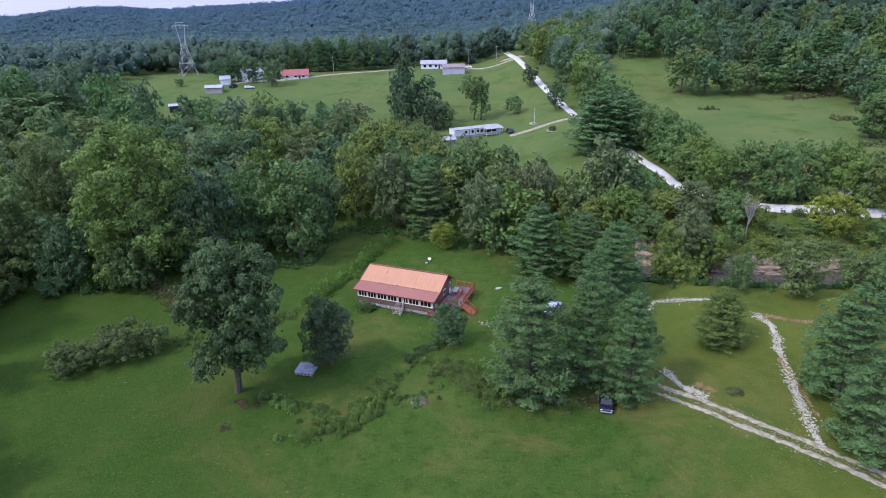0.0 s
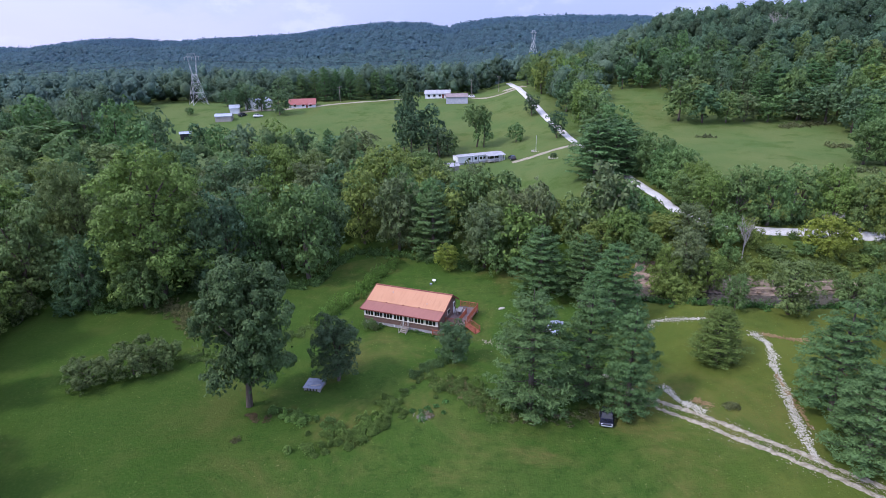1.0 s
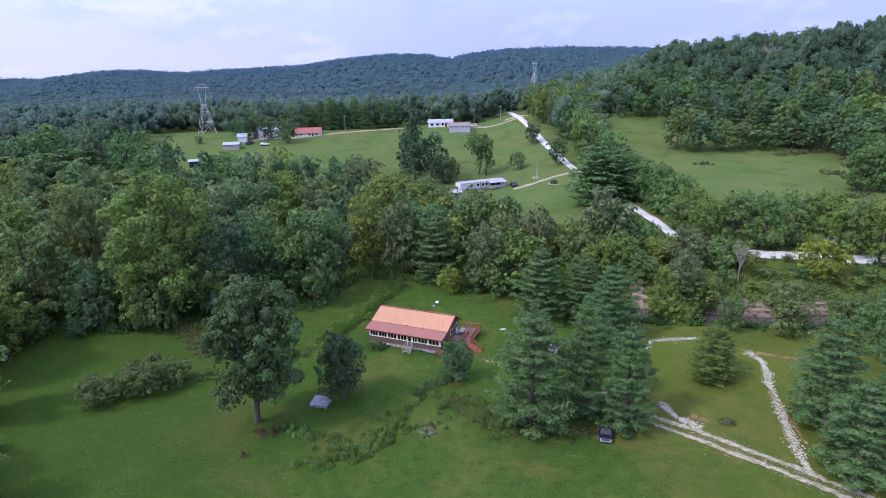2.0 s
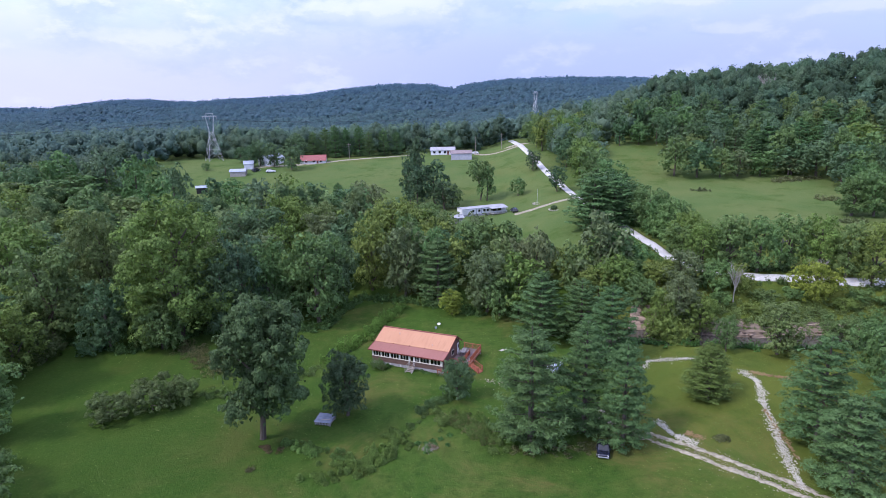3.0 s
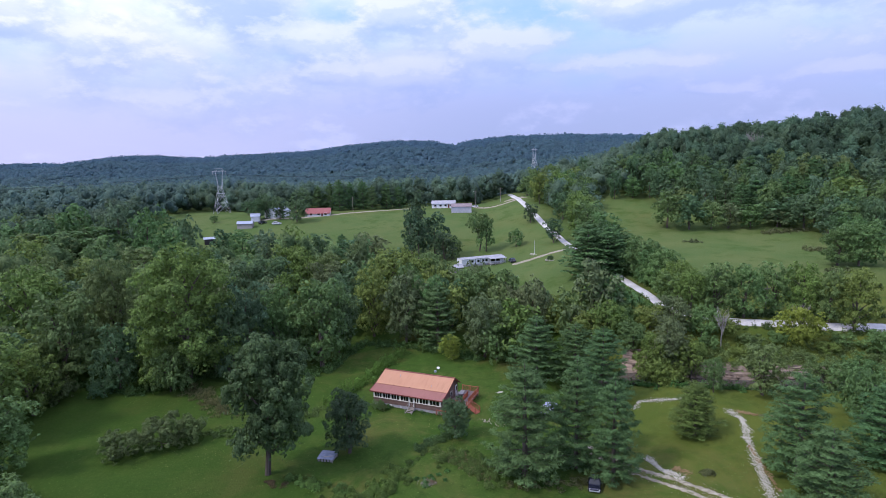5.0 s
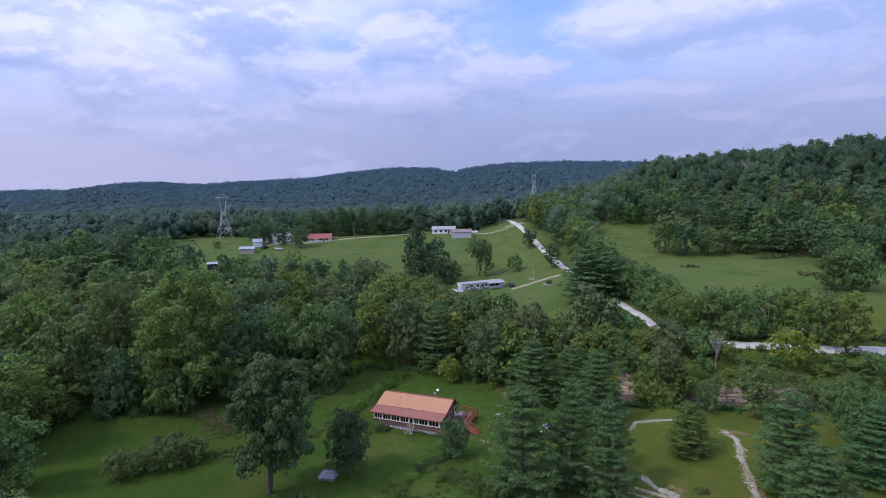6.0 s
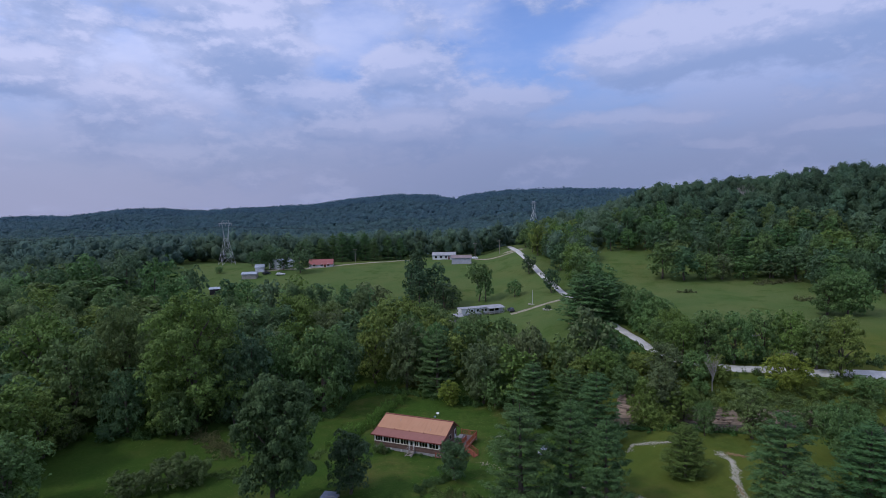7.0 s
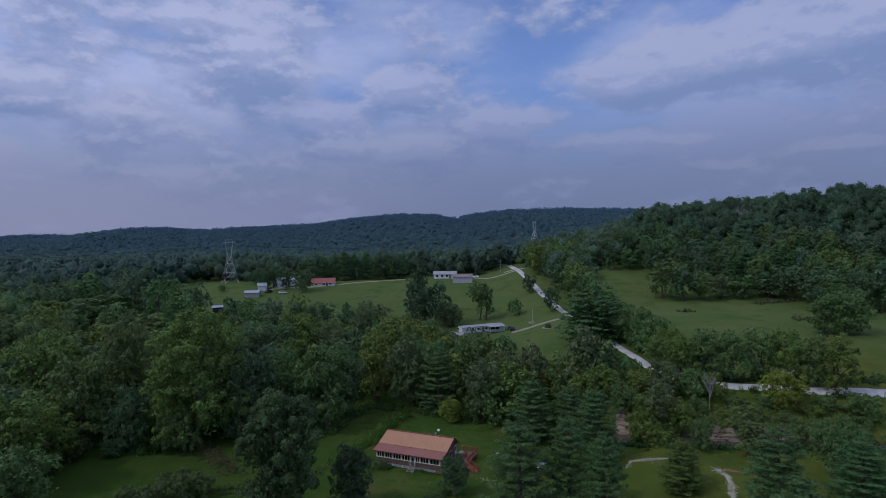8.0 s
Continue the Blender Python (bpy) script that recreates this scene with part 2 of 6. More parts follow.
def off_line(x, y, line):
    """Distance from a line of points, for arrays of places."""
    best = np.full(np.shape(x), 1e9)
    for (ax, ay), (bx, by) in zip(line, line[1:]):
        dx, dy = bx - ax, by - ay
        t = np.clip(((x - ax) * dx + (y - ay) * dy) / (dx * dx + dy * dy), 0, 1)
        best = np.minimum(best, np.hypot(x - ax - t * dx, y - ay - t * dy))
    return best


def ripple(x, y):
    return (0.12 * np.sin(x * 0.31 + 1.3 * np.sin(y * 0.17)) * np.sin(y * 0.27 + 0.6) + 0.05 * np.sin(x * 1.1 + y * 0.7) * np.sin(y * 1.3 - x * 0.4))


def height(x, y):
    x, y = np.asarray(x, float), np.asarray(y, float)
    z = base_height(x, y) + ripple(x, y) * step(np.hypot(x + 6, y - 88), 9, 25)
    return z - 2.6 * (1 - step(off_line(x, y, CREEK), 1.6, 5.0))


def hz(x, y):
    return float(height(x, y))


def mesh_np(name, verts, faces, material=None, smooth=False, index=None):
    """A mesh from arrays: verts N x 3, faces M x 3 or M x 4."""
    me = bpy.data.meshes.new(name)
    verts, faces = np.asarray(verts, np.float32), np.asarray(faces, np.int32)
    k = faces.shape[1]
    me.vertices.add(len(verts))
    me.vertices.foreach_set("co", verts.ravel())
    me.loops.add(faces.size)
    me.loops.foreach_set("vertex_index", faces.ravel())
    me.polygons.add(len(faces))
    me.polygons.foreach_set("loop_start", np.arange(0, faces.size, k, dtype=np.int32))
    if smooth:
        me.polygons.foreach_set("use_smooth", np.ones(len(faces), bool))
    for mat in (material if isinstance(material, (list, tuple)) else [material]):
        if mat:
            me.materials.append(mat)
    if index is not None:
        me.polygons.foreach_set("material_index", np.asarray(index, np.int32))
    me.update(calc_edges=True)
    return me


def grid_faces(nu, nv):
    i = np.arange(nu - 1)[:, None] * nv + np.arange(nv - 1)[None, :]
    i = i.ravel()
    return np.stack([i, i + nv, i + nv + 1, i + 1], 1)


def make_ground():
    u = np.linspace(-1, 1, 230)
    xs = 15 + 62 * np.sinh(u * 4.75)
    v = np.linspace(0, 1, 260)
    ys = 60 + np.where(v < 0.3, -1, 1) * 52 * np.sinh(np.abs(v - 0.3) * 7.0)
    gx, gy = np.meshgrid(xs, ys, indexing="ij")
    gz = height(gx, gy)
    me = mesh_np("ground", np.stack([gx, gy, gz], -1).reshape(-1, 3), grid_faces(230, 260), M_GRASS, True)
    return tagged(new("ground", me), "green mown lawn and pasture rising to wooded hills", "ground", kind="structure")


make_ground()


def strip(name, line, width, material, lift=0.05, soft=0.25, steps=1.0, seed=0, label="", category="", parent=None, kind="structure"):
    """A ribbon draped over the ground along a line, with a thickness and frayed edges."""
    rng = np.random.default_rng(seed)
    pts = []
    for (ax, ay), (bx, by) in zip(line, line[1:]):
        k = max(2, int(math.hypot(bx - ax, by - ay) / steps))
        pts += [(ax + (bx - ax) * i / k, ay + (by - ay) * i / k) for i in range(k)]
    p = np.array(pts + [line[-1]], float)
    for _ in range(6):
        p[1:-1] = (p[:-2] + 2 * p[1:-1] + p[2:]) / 4
    d = np.gradient(p, axis=0)
    d /= np.linalg.norm(d, axis=1)[:, None]
    side = np.stack([-d[:, 1], d[:, 0]], 1)
    n = len(p)
    cross = np.array([-1.0, -0.97, -0.5, 0.0, 0.5, 0.97, 1.0])
    drop = np.array([-0.12, 0.0, 0.015, 0.0, 0.015, 0.0, -0.12])
    fray = 1 + soft * (rng.random((n, 2)) - 0.5)
    rows = []
    for c, dz in zip(cross, drop):
        w = width / 2 * c * (fray[:, 0] if c < 0 else fray[:, 1])
        q = p + side * w[:, None]
        rows.append(np.column_stack([q, height(q[:, 0], q[:, 1]) + lift + dz]))
    verts = np.stack(rows, 1).reshape(-1, 3)
    ob = new(name, mesh_np(name, verts, grid_faces(n, 7), material, True))
    if parent:
        ob.parent = parent
    return tagged(ob, label, category, kind=kind)


# ---- foliage ----
def unit(v):
    return v / np.maximum(np.linalg.norm(v, axis=-1, keepdims=True), 1e-6)


def cards(rng, at, out, size, fold=0.35, slim=1.0, tilt=0.45):
    """Small folded leaf sprays: a lozenge of two triangles at each place, facing roughly outwards."""
    n = len(at)
    nrm = unit(out + rng.normal(0, tilt, (n, 3)))
    a = unit(np.cross(nrm, rng.normal(0, 1, (n, 3))))
    b = np.cross(nrm, a)
    s = (np.asarray(size) * np.ones(n))[:, None]
    long, wide = s * rng.uniform(0.75, 1.25, (n, 1)), s * rng.uniform(0.45, 0.8, (n, 1)) * slim
    v = np.stack([at - a * long, at + b * wide - nrm * s * fold, at + a * long, at - b * wide - nrm * s * fold], 1)
    i = np.arange(n)[:, None] * 4
    f = np.concatenate([i + [0, 1, 2], i + [0, 2, 3]], 0)
    return v.reshape(-1, 3), f


def tube(points, radii, sides=6):
    """A tapered limb along points."""
    p, r = np.asarray(points, float), np.asarray(radii, float)
    d = unit(np.gradient(p, axis=0))
    ref = np.array([0.31, 0.95, 0.1])
    a = unit(np.cross(d, ref))
    b = np.cross(d, a)
    ang = np.linspace(0, 2 * math.pi, sides, endpoint=False)
    v = p[:, None] + r[:, None, None] * (np.cos(ang)[None, :, None] * a[:, None] + np.sin(ang)[None, :, None] * b[:, None])
    n = len(p)
    i = np.arange(n - 1)[:, None] * sides
    j = np.arange(sides)[None, :]
    k = (j + 1) % sides
    f = np.stack([i + j, i + k, i + sides + k, i + sides + j], -1).reshape(-1, 4)
    return v.reshape(-1, 3), f


def join(pieces):
    vs, fs, n = [], [], 0
    for v, f in pieces:
        vs.append(v)
        fs.append(f + n)
        n += len(v)
    return np.concatenate(vs), np.concatenate(fs)


def limb(rng, a, b, ra, rb, bend=0.12, k=6):
    a, b = np.array(a, float), np.array(b, float)
    t = np.linspace(0, 1, k)[:, None]
    length = np.linalg.norm(b - a)
    side = rng.normal(0, bend * length, 3) * [1, 1, 0.4]
    p = a + (b - a) * t + side * np.sin(t * math.pi) + np.array([0, 0, 0.08 * length]) * np.sin(t * math.pi)
    return tube(p, ra + (rb - ra) * t[:, 0] ** 0.8)


def broadleaf(seed, n_cards, size, low=0.18, lobes=16, gap=0.0, limbs=2, span=(0.22, 0.40), core=0.45, clump=0.95, shoulder=None, rr=5.6):
    """Trunk and crown of a tree 1 m high with a crown 1 m in radius; scaled when planted. size: spray size, clump: radius of a leaf clump, rr: reach of the crown, all for a 16 m tree."""
    rng = np.random.default_rng(seed)
    hh = 16.0
    trunk = [limb(rng, (0, 0, -0.4), (rng.normal(0, 0.4), rng.normal(0, 0.4), hh * 0.72), 0.46, 0.10, 0.04, 9)]
    mid, half = hh * (1 + low) / 2, hh * (1 - low) / 2
    lift = rng.uniform(-0.28, 0.12)
    shoulder = lift if shoulder is None else shoulder
    centres, radii = [], []
    for k in range(lobes):
        h = -0.82 + 1.6 * (k + 0.5) / lobes
        ang = k * 2.399 + rng.normal(0, 0.35)
        ring = math.sqrt(max(0.05, 1 - h * h)) * rng.uniform(0.42, 0.98) * (1 + shoulder * h)
        centres.append((rr * ring * math.cos(ang), rr * ring * math.sin(ang), mid + half * h * 0.86))
        radii.append(rng.uniform(*span) * rr * (0.85 if h > 0.5 else 1))
    centres.append((0, 0, mid + half * 0.1))
    radii.append(rr * core)
    c, r = np.array(centres), np.array(radii)
    for k in range(0, lobes, limbs):
        z0 = max(hh * 0.14, c[k, 2] * 0.55)
        trunk.append(limb(rng, (0, 0, z0), c[k], 0.20, 0.04))
    # leaf clumps over each lobe, then sprays over each clump
    cc, co = [], []
    for k in range(len(c)):
        n = max(5, int(3.0 * (r[k] / clump) ** 2))
        d = unit(rng.normal(0, 1, (n, 3)))
        d[:, 2] = np.where(d[:, 2] < -0.45, -d[:, 2], d[:, 2])
        q = c[k] + d * r[k] * rng.uniform(0.74, 1.18, (n, 1)) * [1, 1, 0.85]
        inside = (np.linalg.norm((q[:, None] - c[None]) / (r[None, :, None] * [1, 1, 0.85]), axis=2) < 0.74).any(1)
        keep = ~inside & (rng.random(n) > gap)
        cc.append(q[keep])
        co.append(d[keep])
    cc, co = np.concatenate(cc), np.concatenate(co)
    cr = clump * rng.uniform(0.6, 1.2, len(cc))
    pick = rng.choice(len(cc), n_cards, p=cr ** 2 / (cr ** 2).sum())
    d = unit(rng.normal(0, 1, (n_cards, 3)) + co[pick] * 1.0 + [0, 0, 0.5])
    p = cc[pick] + d * (cr[pick] * rng.uniform(0.55, 1.08, n_cards) ** 0.6)[:, None] * [1, 1, 0.78]
    v, f = cards(rng, p, unit(d + co[pick] * 0.4 + [0, 0, 0.2]), size, 0.3, 1.0, 0.38)
    # sprays in the shade of the crown
    m = n_cards // 9
    v2, f2 = cards(rng, c[rng.integers(0, len(c), m)] + rng.normal(0, 0.7, (m, 3)), rng.normal(0, 1, (m, 3)), size * 1.7)
    tall, wide = np.percentile(p[:, 2], 99.6), np.percentile(np.hypot(p[:, 0], p[:, 1]), 95)
    scale = [1 / wide, 1 / wide, 1 / tall]
    tv, tf = join(trunk)
    cv, cf = join([(v, f), (v2, f2)])
    return tv * scale, tf, cv * scale, cf


def conifer(seed, n_cards, size, low=0.05, whorls=20, point=0.75, droop=0.0, dense=1.0, slim=0.6):
    """Trunk and layered crown of a pine: boughs that end in upturned needle tufts."""
    rng = np.random.default_rng(seed)
    hh, rr = 16.0, 4.4
    trunk = [tube([(0, 0, -0.4), (0.05, 0, hh * 0.5), (0, 0.05, hh * 0.97)], [0.32, 0.2, 0.03], 7)]
    pts, outs = [], []
    per = n_cards / (whorls * 7)
    for w in range(whorls):
        t = min(0.98, max(0, (w + rng.uniform(-0.45, 0.45)) / whorls))
        z = hh * (low + (0.95 - low) * t)
        reach = rr * ((1 - t) ** point * (0.70 + 0.30 * min(1, t * 3.5 + 0.2))) + 0.3
        m = 7 if t < 0.8 else 5
        for k in range(m):
            ang = 2 * math.pi * (k + rng.uniform(-0.35, 0.35)) / m + w * 1.1
            ln = reach * rng.uniform(0.66, 1.10)
            rise = ln * (rng.uniform(0.02, 0.26) - droop + 0.40 * t)
            tip = np.array([ln * math.cos(ang), ln * math.sin(ang), z + rise])
            if t < 0.85 and k % 2 == 0:
                trunk.append(tube([(0, 0, z), tip * 0.5 + np.array([0, 0, z * 0.5 - 0.1]), tip], [0.07, 0.05, 0.015], 3))
            n = max(5, int(per * (0.35 + ln / rr) * dense))
            # tufts along the bough and its side twigs
            tufts = max(3, int(3 + 2.0 * ln))
            ts = rng.uniform(0.05, 1.0, tufts) ** 0.65
            side = np.array([-math.sin(ang), math.cos(ang), 0])
            off = rng.normal(0, 0.20, tufts) * ln * (1.2 - 0.65 * ts)
            centre = np.array([0, 0, z]) + ts[:, None] * (tip - [0, 0, z]) + side * off[:, None]
            centre[:, 2] += 0.12 * ln * ts ** 2 + rng.normal(0, 0.08, tufts)
            j = rng.integers(0, tufts, n)
            d = unit(rng.normal(0, 1, (n, 3)) + [0.5 * math.cos(ang), 0.5 * math.sin(ang), 0.45])
            pts.append(centre[j] + d * rng.uniform(0.1, 0.62, (n, 1)) ** 0.8 * [1, 1, 0.34])
            outs.append(unit(d + [0.2 * math.cos(ang), 0.2 * math.sin(ang), 0.55]))
    top = np.stack([rng.normal(0, 0.22, 60), rng.normal(0, 0.22, 60), hh * rng.uniform(0.9, 1.0, 60)], 1)
    pts.append(top)
    outs.append(unit(rng.normal(0, 1, (60, 3)) + [0, 0, 0.6]))
    p = np.concatenate(pts)
    cv, cf = cards(rng, p, np.concatenate(outs), size, 0.2, slim, 0.22)
    scale = [1 / np.percentile(np.hypot(p[:, 0], p[:, 1]), 96), 0, 1 / hh]
    scale[1] = scale[0]
    tv, tf = join(trunk)
    return tv * scale, tf, cv * scale, cf


def bare_tree(seed):
    """A dead tree: forking limbs and a haze of twigs."""
    rng = np.random.default_rng(seed)
    hh, rr = 9.0, 3.0
    parts = [limb(rng, (0, 0, -0.3), (0.2, 0, hh * 0.55), 0.17, 0.10, 0.03)]
    twigs = []
    for k in range(12):
        ang, z = k * 2.4, hh * rng.uniform(0.3, 0.58)
        end = np.array([rr * 0.8 * math.cos(ang) * rng.uniform(0.4, 1), rr * 0.8 * math.sin(ang) * rng.uniform(0.4, 1), hh * rng.uniform(0.72, 1)])
        parts.append(limb(rng, (0.1, 0, z), end, 0.07, 0.02, 0.05))
        for j in range(14):
            a = np.array([0.1, 0, z]) + (end - [0.1, 0, z]) * rng.uniform(0.35, 1)
            b = a + rng.normal(0, 0.55, 3) + [0, 0, 0.5]
            twigs.append(tube([a, (a + b) / 2 + rng.normal(0, 0.05, 3), b], [0.025, 0.018, 0.008], 3))
    scale = [1 / rr, 1 / rr, 1 / hh]
    tv, tf = join(parts)
    cv, cf = join(twigs)
    return tv * scale, tf, cv * scale, cf


# haze: crown green with extra blue, standing in for haze in the air
HUES = {"haze": (0.116, 0.188, 0.098), "mid": (0.116, 0.200, 0.066), "dark": (0.094, 0.166, 0.072), "olive": (0.130, 0.196, 0.066), "yellow": (0.158, 0.228, 0.055),
        "brown": (0.136, 0.178, 0.076), "rust": (0.150, 0.176, 0.076), "gold": (0.205, 0.265, 0.045), "oak": (0.082, 0.136, 0.052), "fresh": (0.144, 0.228, 0.074),
        "pine": (0.086, 0.160, 0.058), "cedar": (0.112, 0.156, 0.040), "bare": (0.3, 0.27, 0.25), "dull": (0.104, 0.150, 0.054), "shady": (0.068, 0.118, 0.056)}
WORDS = {"haze": "leafy green crown with haze in its colour", "mid": "full green leafy crown", "dark": "dense dark green crown", "olive": "olive green leafy crown", "yellow": "sunlit yellow-green crown",
         "brown": "dull brownish green crown", "rust": "thin crown turning rusty brown", "gold": "bright golden green round crown",
         "fresh": "light fresh green crown", "shady": "deep dark green crown", "oak": "tall dark many-lobed crown", "dull": "dull olive leaves"}
KINDS = {}


def species(kind, variant):
    """One tree of each kind and variant, built once; its meshes are shared by the copies."""
    key = (kind, variant)
    if key not in KINDS:
        if kind == "D":
            data = broadleaf(11 + variant, 4900, 0.28, -0.04, 22, 0.03, 3, (0.26, 0.46), 0.5, 0.92, rr=5.4)
        elif kind == "F":
            data = broadleaf(81 + variant, 1200, 0.50, -0.02, 17, 0.0, 6, (0.26, 0.44), 0.5, 1.25, rr=6.0)
        elif kind == "R":
            data = broadleaf(71 + variant, 6000, 0.36, -0.05, 22, 0.03, 3, (0.24, 0.40), 0.5, 1.1, rr=9.0)
        elif kind == "S":
            data = broadleaf(75 + variant, 11000, 0.20, -0.04, 26, 0.02, 3, (0.26, 0.42), 0.55, 0.80, -0.05, 5.2)
        elif kind == "T":
            data = broadleaf(91 + variant, 1700, 0.36, 0.42, 14, 0.1, 4)
        elif kind == "N":
            data = broadleaf(41 + variant, 34000, 0.15, 0.06, 34, 0.04, 2, (0.26, 0.42), 0.5, 0.72, -0.10, 4.7)
        elif kind == "M":
            data = broadleaf(45 + variant, 24000, 0.15, -0.03, 34, 0.05, 3, (0.22, 0.38), 0.5, 0.74, None, 5.6)
        elif kind == "B":
            data = broadleaf(61 + variant, 4800, 0.50, -0.05, 14, 0.05, 2, (0.22, 0.36), 0.45, 1.5, None, 13.0)
        elif kind == "P":
            data = conifer(21 + variant, 16500, 0.192, 0.03, 15, 0.56, 0.02, 1.0, 0.5)
        elif kind == "Q":
            data = conifer(26 + variant, 4200, 0.40, 0.03, 15, 0.55, 0.0, 1.0, 0.45)
        elif kind == "C":
            data = conifer(31 + variant, 12000, 0.20, 0.0, 28, 0.66, -0.35, 1.3, 0.55)
        else:
            data = bare_tree(51 + variant)
        bark = M_PALE_BARK if kind == "X" else M_BARK
        leaf = {"P": M_NEEDLE, "Q": M_NEEDLE, "C": M_NEEDLE, "X": M_PALE_BARK}.get(kind, M_LEAF)
        KINDS[key] = (mesh_np("trunk", data[0], data[1], bark, True), mesh_np("crown", data[2], data[3], leaf))
    return KINDS[key]


def plant(kind, x, y, h, r, hue, group="", variants=4, sink=0.0, lean=0.0):
    k = int(abs(x) * 7.3 + y * 3.7)
    if kind == "D" and r > 0.47 * h:
        kind = "R"
    trunk, crown = species(kind, k % variants)
    name = {"P": "pine_tree", "Q": "pine_tree", "C": "cedar_tree", "X": "dead_tree", "B": "shrub"}.get(kind, "tree")
    root = new(name)
    root.matrix_world = pose(x, y, hz(x, y) - sink, 0, lean, 0) @ pose(0, 0, 0, 0, 0, (k * 137.5) % 360) @ Matrix.Diagonal((r, r, h, 1))
    for part_name, me in (("trunk", trunk), ("crown", crown)):
        ob = new("twig_crown" if kind == "X" and part_name == "crown" else part_name, me)
        ob.parent = root
        ob.color = (*HUES[hue], 1)
    text = {"P": "white pine with layered blue-green boughs", "Q": "tall white pine in a row of trees", "C": "dense cone-shaped cedar standing on the lawn",
            "X": "leafless grey dead tree with fine twigs"}.get(kind) or ("low shrub with " if kind == "B" else "broadleaf tree with ") + WORDS.get(hue, "leafy crown")
    tagged(root, text, {"B": "shrub", "P": "pine tree", "Q": "pine tree", "C": "cedar"}.get(kind, "tree"), group)
    return root


# ---- roads, creek ----
ROAD = [(150, 91), (110, 96), (82.6, 98.6), (70.9, 100), (59.8, 101.4), (53, 105), (50.0, 112), (50.6, 120), (50.8, 130), (48.8, 147), (46, 167), (45.2, 187),
        (45.3, 197), (44.2, 217), (42.2, 232), (40.2, 257), (38.5, 285), (38, 308), (38, 335)]
strip("road", ROAD, 2.8, M_ROAD, 0.07, 0.12, 1.5, 1, "pale crushed limestone country road winding uphill", "road")
strip("driveway", [(44.8, 186.5), (37, 184.6), (29.4, 183.1), (22.5, 182.6)], 2.6, M_GRAVEL, 0.06, 0.2, 1.0, 2, "gravel driveway to the mobile home", "driveway")
strip("driveway", [(39.4, 292), (28, 289), (20, 291), (15, 298)], 3.0, M_GRAVEL, 0.06, 0.2, 1.0, 3, "short gravel driveway between the fields", "driveway")
strip("driveway", [(32.5, 300), (37, 297), (42.5, 299)], 7.0, M_GRAVEL, 0.05, 0.3, 1.0, 9, "gravel yard where the road meets the farm drive", "driveway")
strip("driveway", [(-105, 268), (-88, 274), (-72, 276), (-55, 285), (-20, 300)], 3.0, M_GRAVEL, 0.06, 0.2, 1.5, 4, "gravel lane along the pasture edge", "driveway")
LANE = [(62, 27), (52, 35), (43.1, 42.1), (36.9, 47.5), (30.6, 53.8), (26.1, 58.2), (23.0, 62.5), (20.5, 66.5)]
for shift in (-0.72, 0.72):
    strip("wheel_track", [(x + shift * 0.68, y + shift * 0.72) for x, y in LANE], 0.60, M_GRAVEL, 0.03, 1.1, 0.35, 5 + int(shift * 2),
          "worn gravel wheel track across the lawn", "driveway")


def offset_line(line, d, steps=0.7):
    """Points along a smoothed line, and the points d metres to its left."""
    p = np.array(line, float)
    seg = np.linalg.norm(np.diff(p, axis=0), axis=1)
    total = np.concatenate([[0], np.cumsum(seg)])
    t = np.arange(0, total[-1], steps)
    q = np.stack([np.interp(t, total, p[:, 0]), np.interp(t, total, p[:, 1])], 1)
    for _ in range(8):
        q[1:-1] = (q[:-2] + 2 * q[1:-1] + q[2:]) / 4
    g = np.gradient(q, axis=0)
    g /= np.linalg.norm(g, axis=1)[:, None]
    return q, np.stack([-g[:, 1], g[:, 0]], 1)


def water_material():
    m = Nodes("creek_water_surface", 0.10, spec=0.5)
    vec = m.coords("World")
    m.colour(m.mix(m.ramp(m.noise(0.4, 4, 0.6, vec), 0.4, 0.7), (0.050, 0.048, 0.042, 1), (0.085, 0.078, 0.066, 1)))
    m.bump(m.noise(3.0, 4, 0.6, vec), 0.15, 0.03)
    return m.mat


def make_creek():
    q, side = offset_line(CREEK, 0)
    z = base_height(q[:, 0], q[:, 1]) - 1.15
    rows = [np.column_stack([q + side * d, z]) for d in (-4.2, -1.4, 1.4, 4.0)]
    me = mesh_np("creek_water", np.stack(rows, 1).reshape(-1, 3), grid_faces(len(q), 4), water_material(), True)
    tagged(new("creek_water", me), "shallow grey-brown creek water between eroded banks", "water", kind="structure")


make_creek()


# ---- trees ----
plant("M", -55.1, 97.0, 28.6, 10.4, "yellow", "woodland trees")
plant("M", -76.0, 108.0, 25.0, 7.4, "olive", "woodland trees")
plant("D", -79.1, 94.8, 19.9, 6.6, "olive", "woodland trees")
plant("D", -46.8, 98.5, 17.0, 5.0, "dark", "woodland trees")
plant("D", -66.8, 92.5, 14.0, 4.8, "dark", "woodland trees")
plant("D", -56.5, 92.0, 9.5, 4.8, "mid", "woodland trees")
plant("D", -45.2, 106.5, 18.7, 5.2, "haze", "woodland trees")
plant("D", -38.9, 108.0, 18.5, 4.7, "mid", "woodland trees")
plant("D", -28.7, 105.0, 19.9, 7.0, "mid", "woodland trees")
plant("D", -26.9, 114.1, 17.5, 4.9, "dark", "woodland trees")
plant("D", -19.3, 124.0, 18.7, 5.3, "yellow", "woodland trees")
plant("D", -11.0, 120.0, 17.6, 5.5, "brown", "woodland trees")
plant("D", -5.6, 122.0, 16.3, 4.8, "mid", "woodland trees")
plant("D", 7.7, 109.0, 14.8, 5.4, "brown", "woodland trees")
plant("D", 10.4, 106.9, 10.5, 5.2, "mid", "woodland trees")
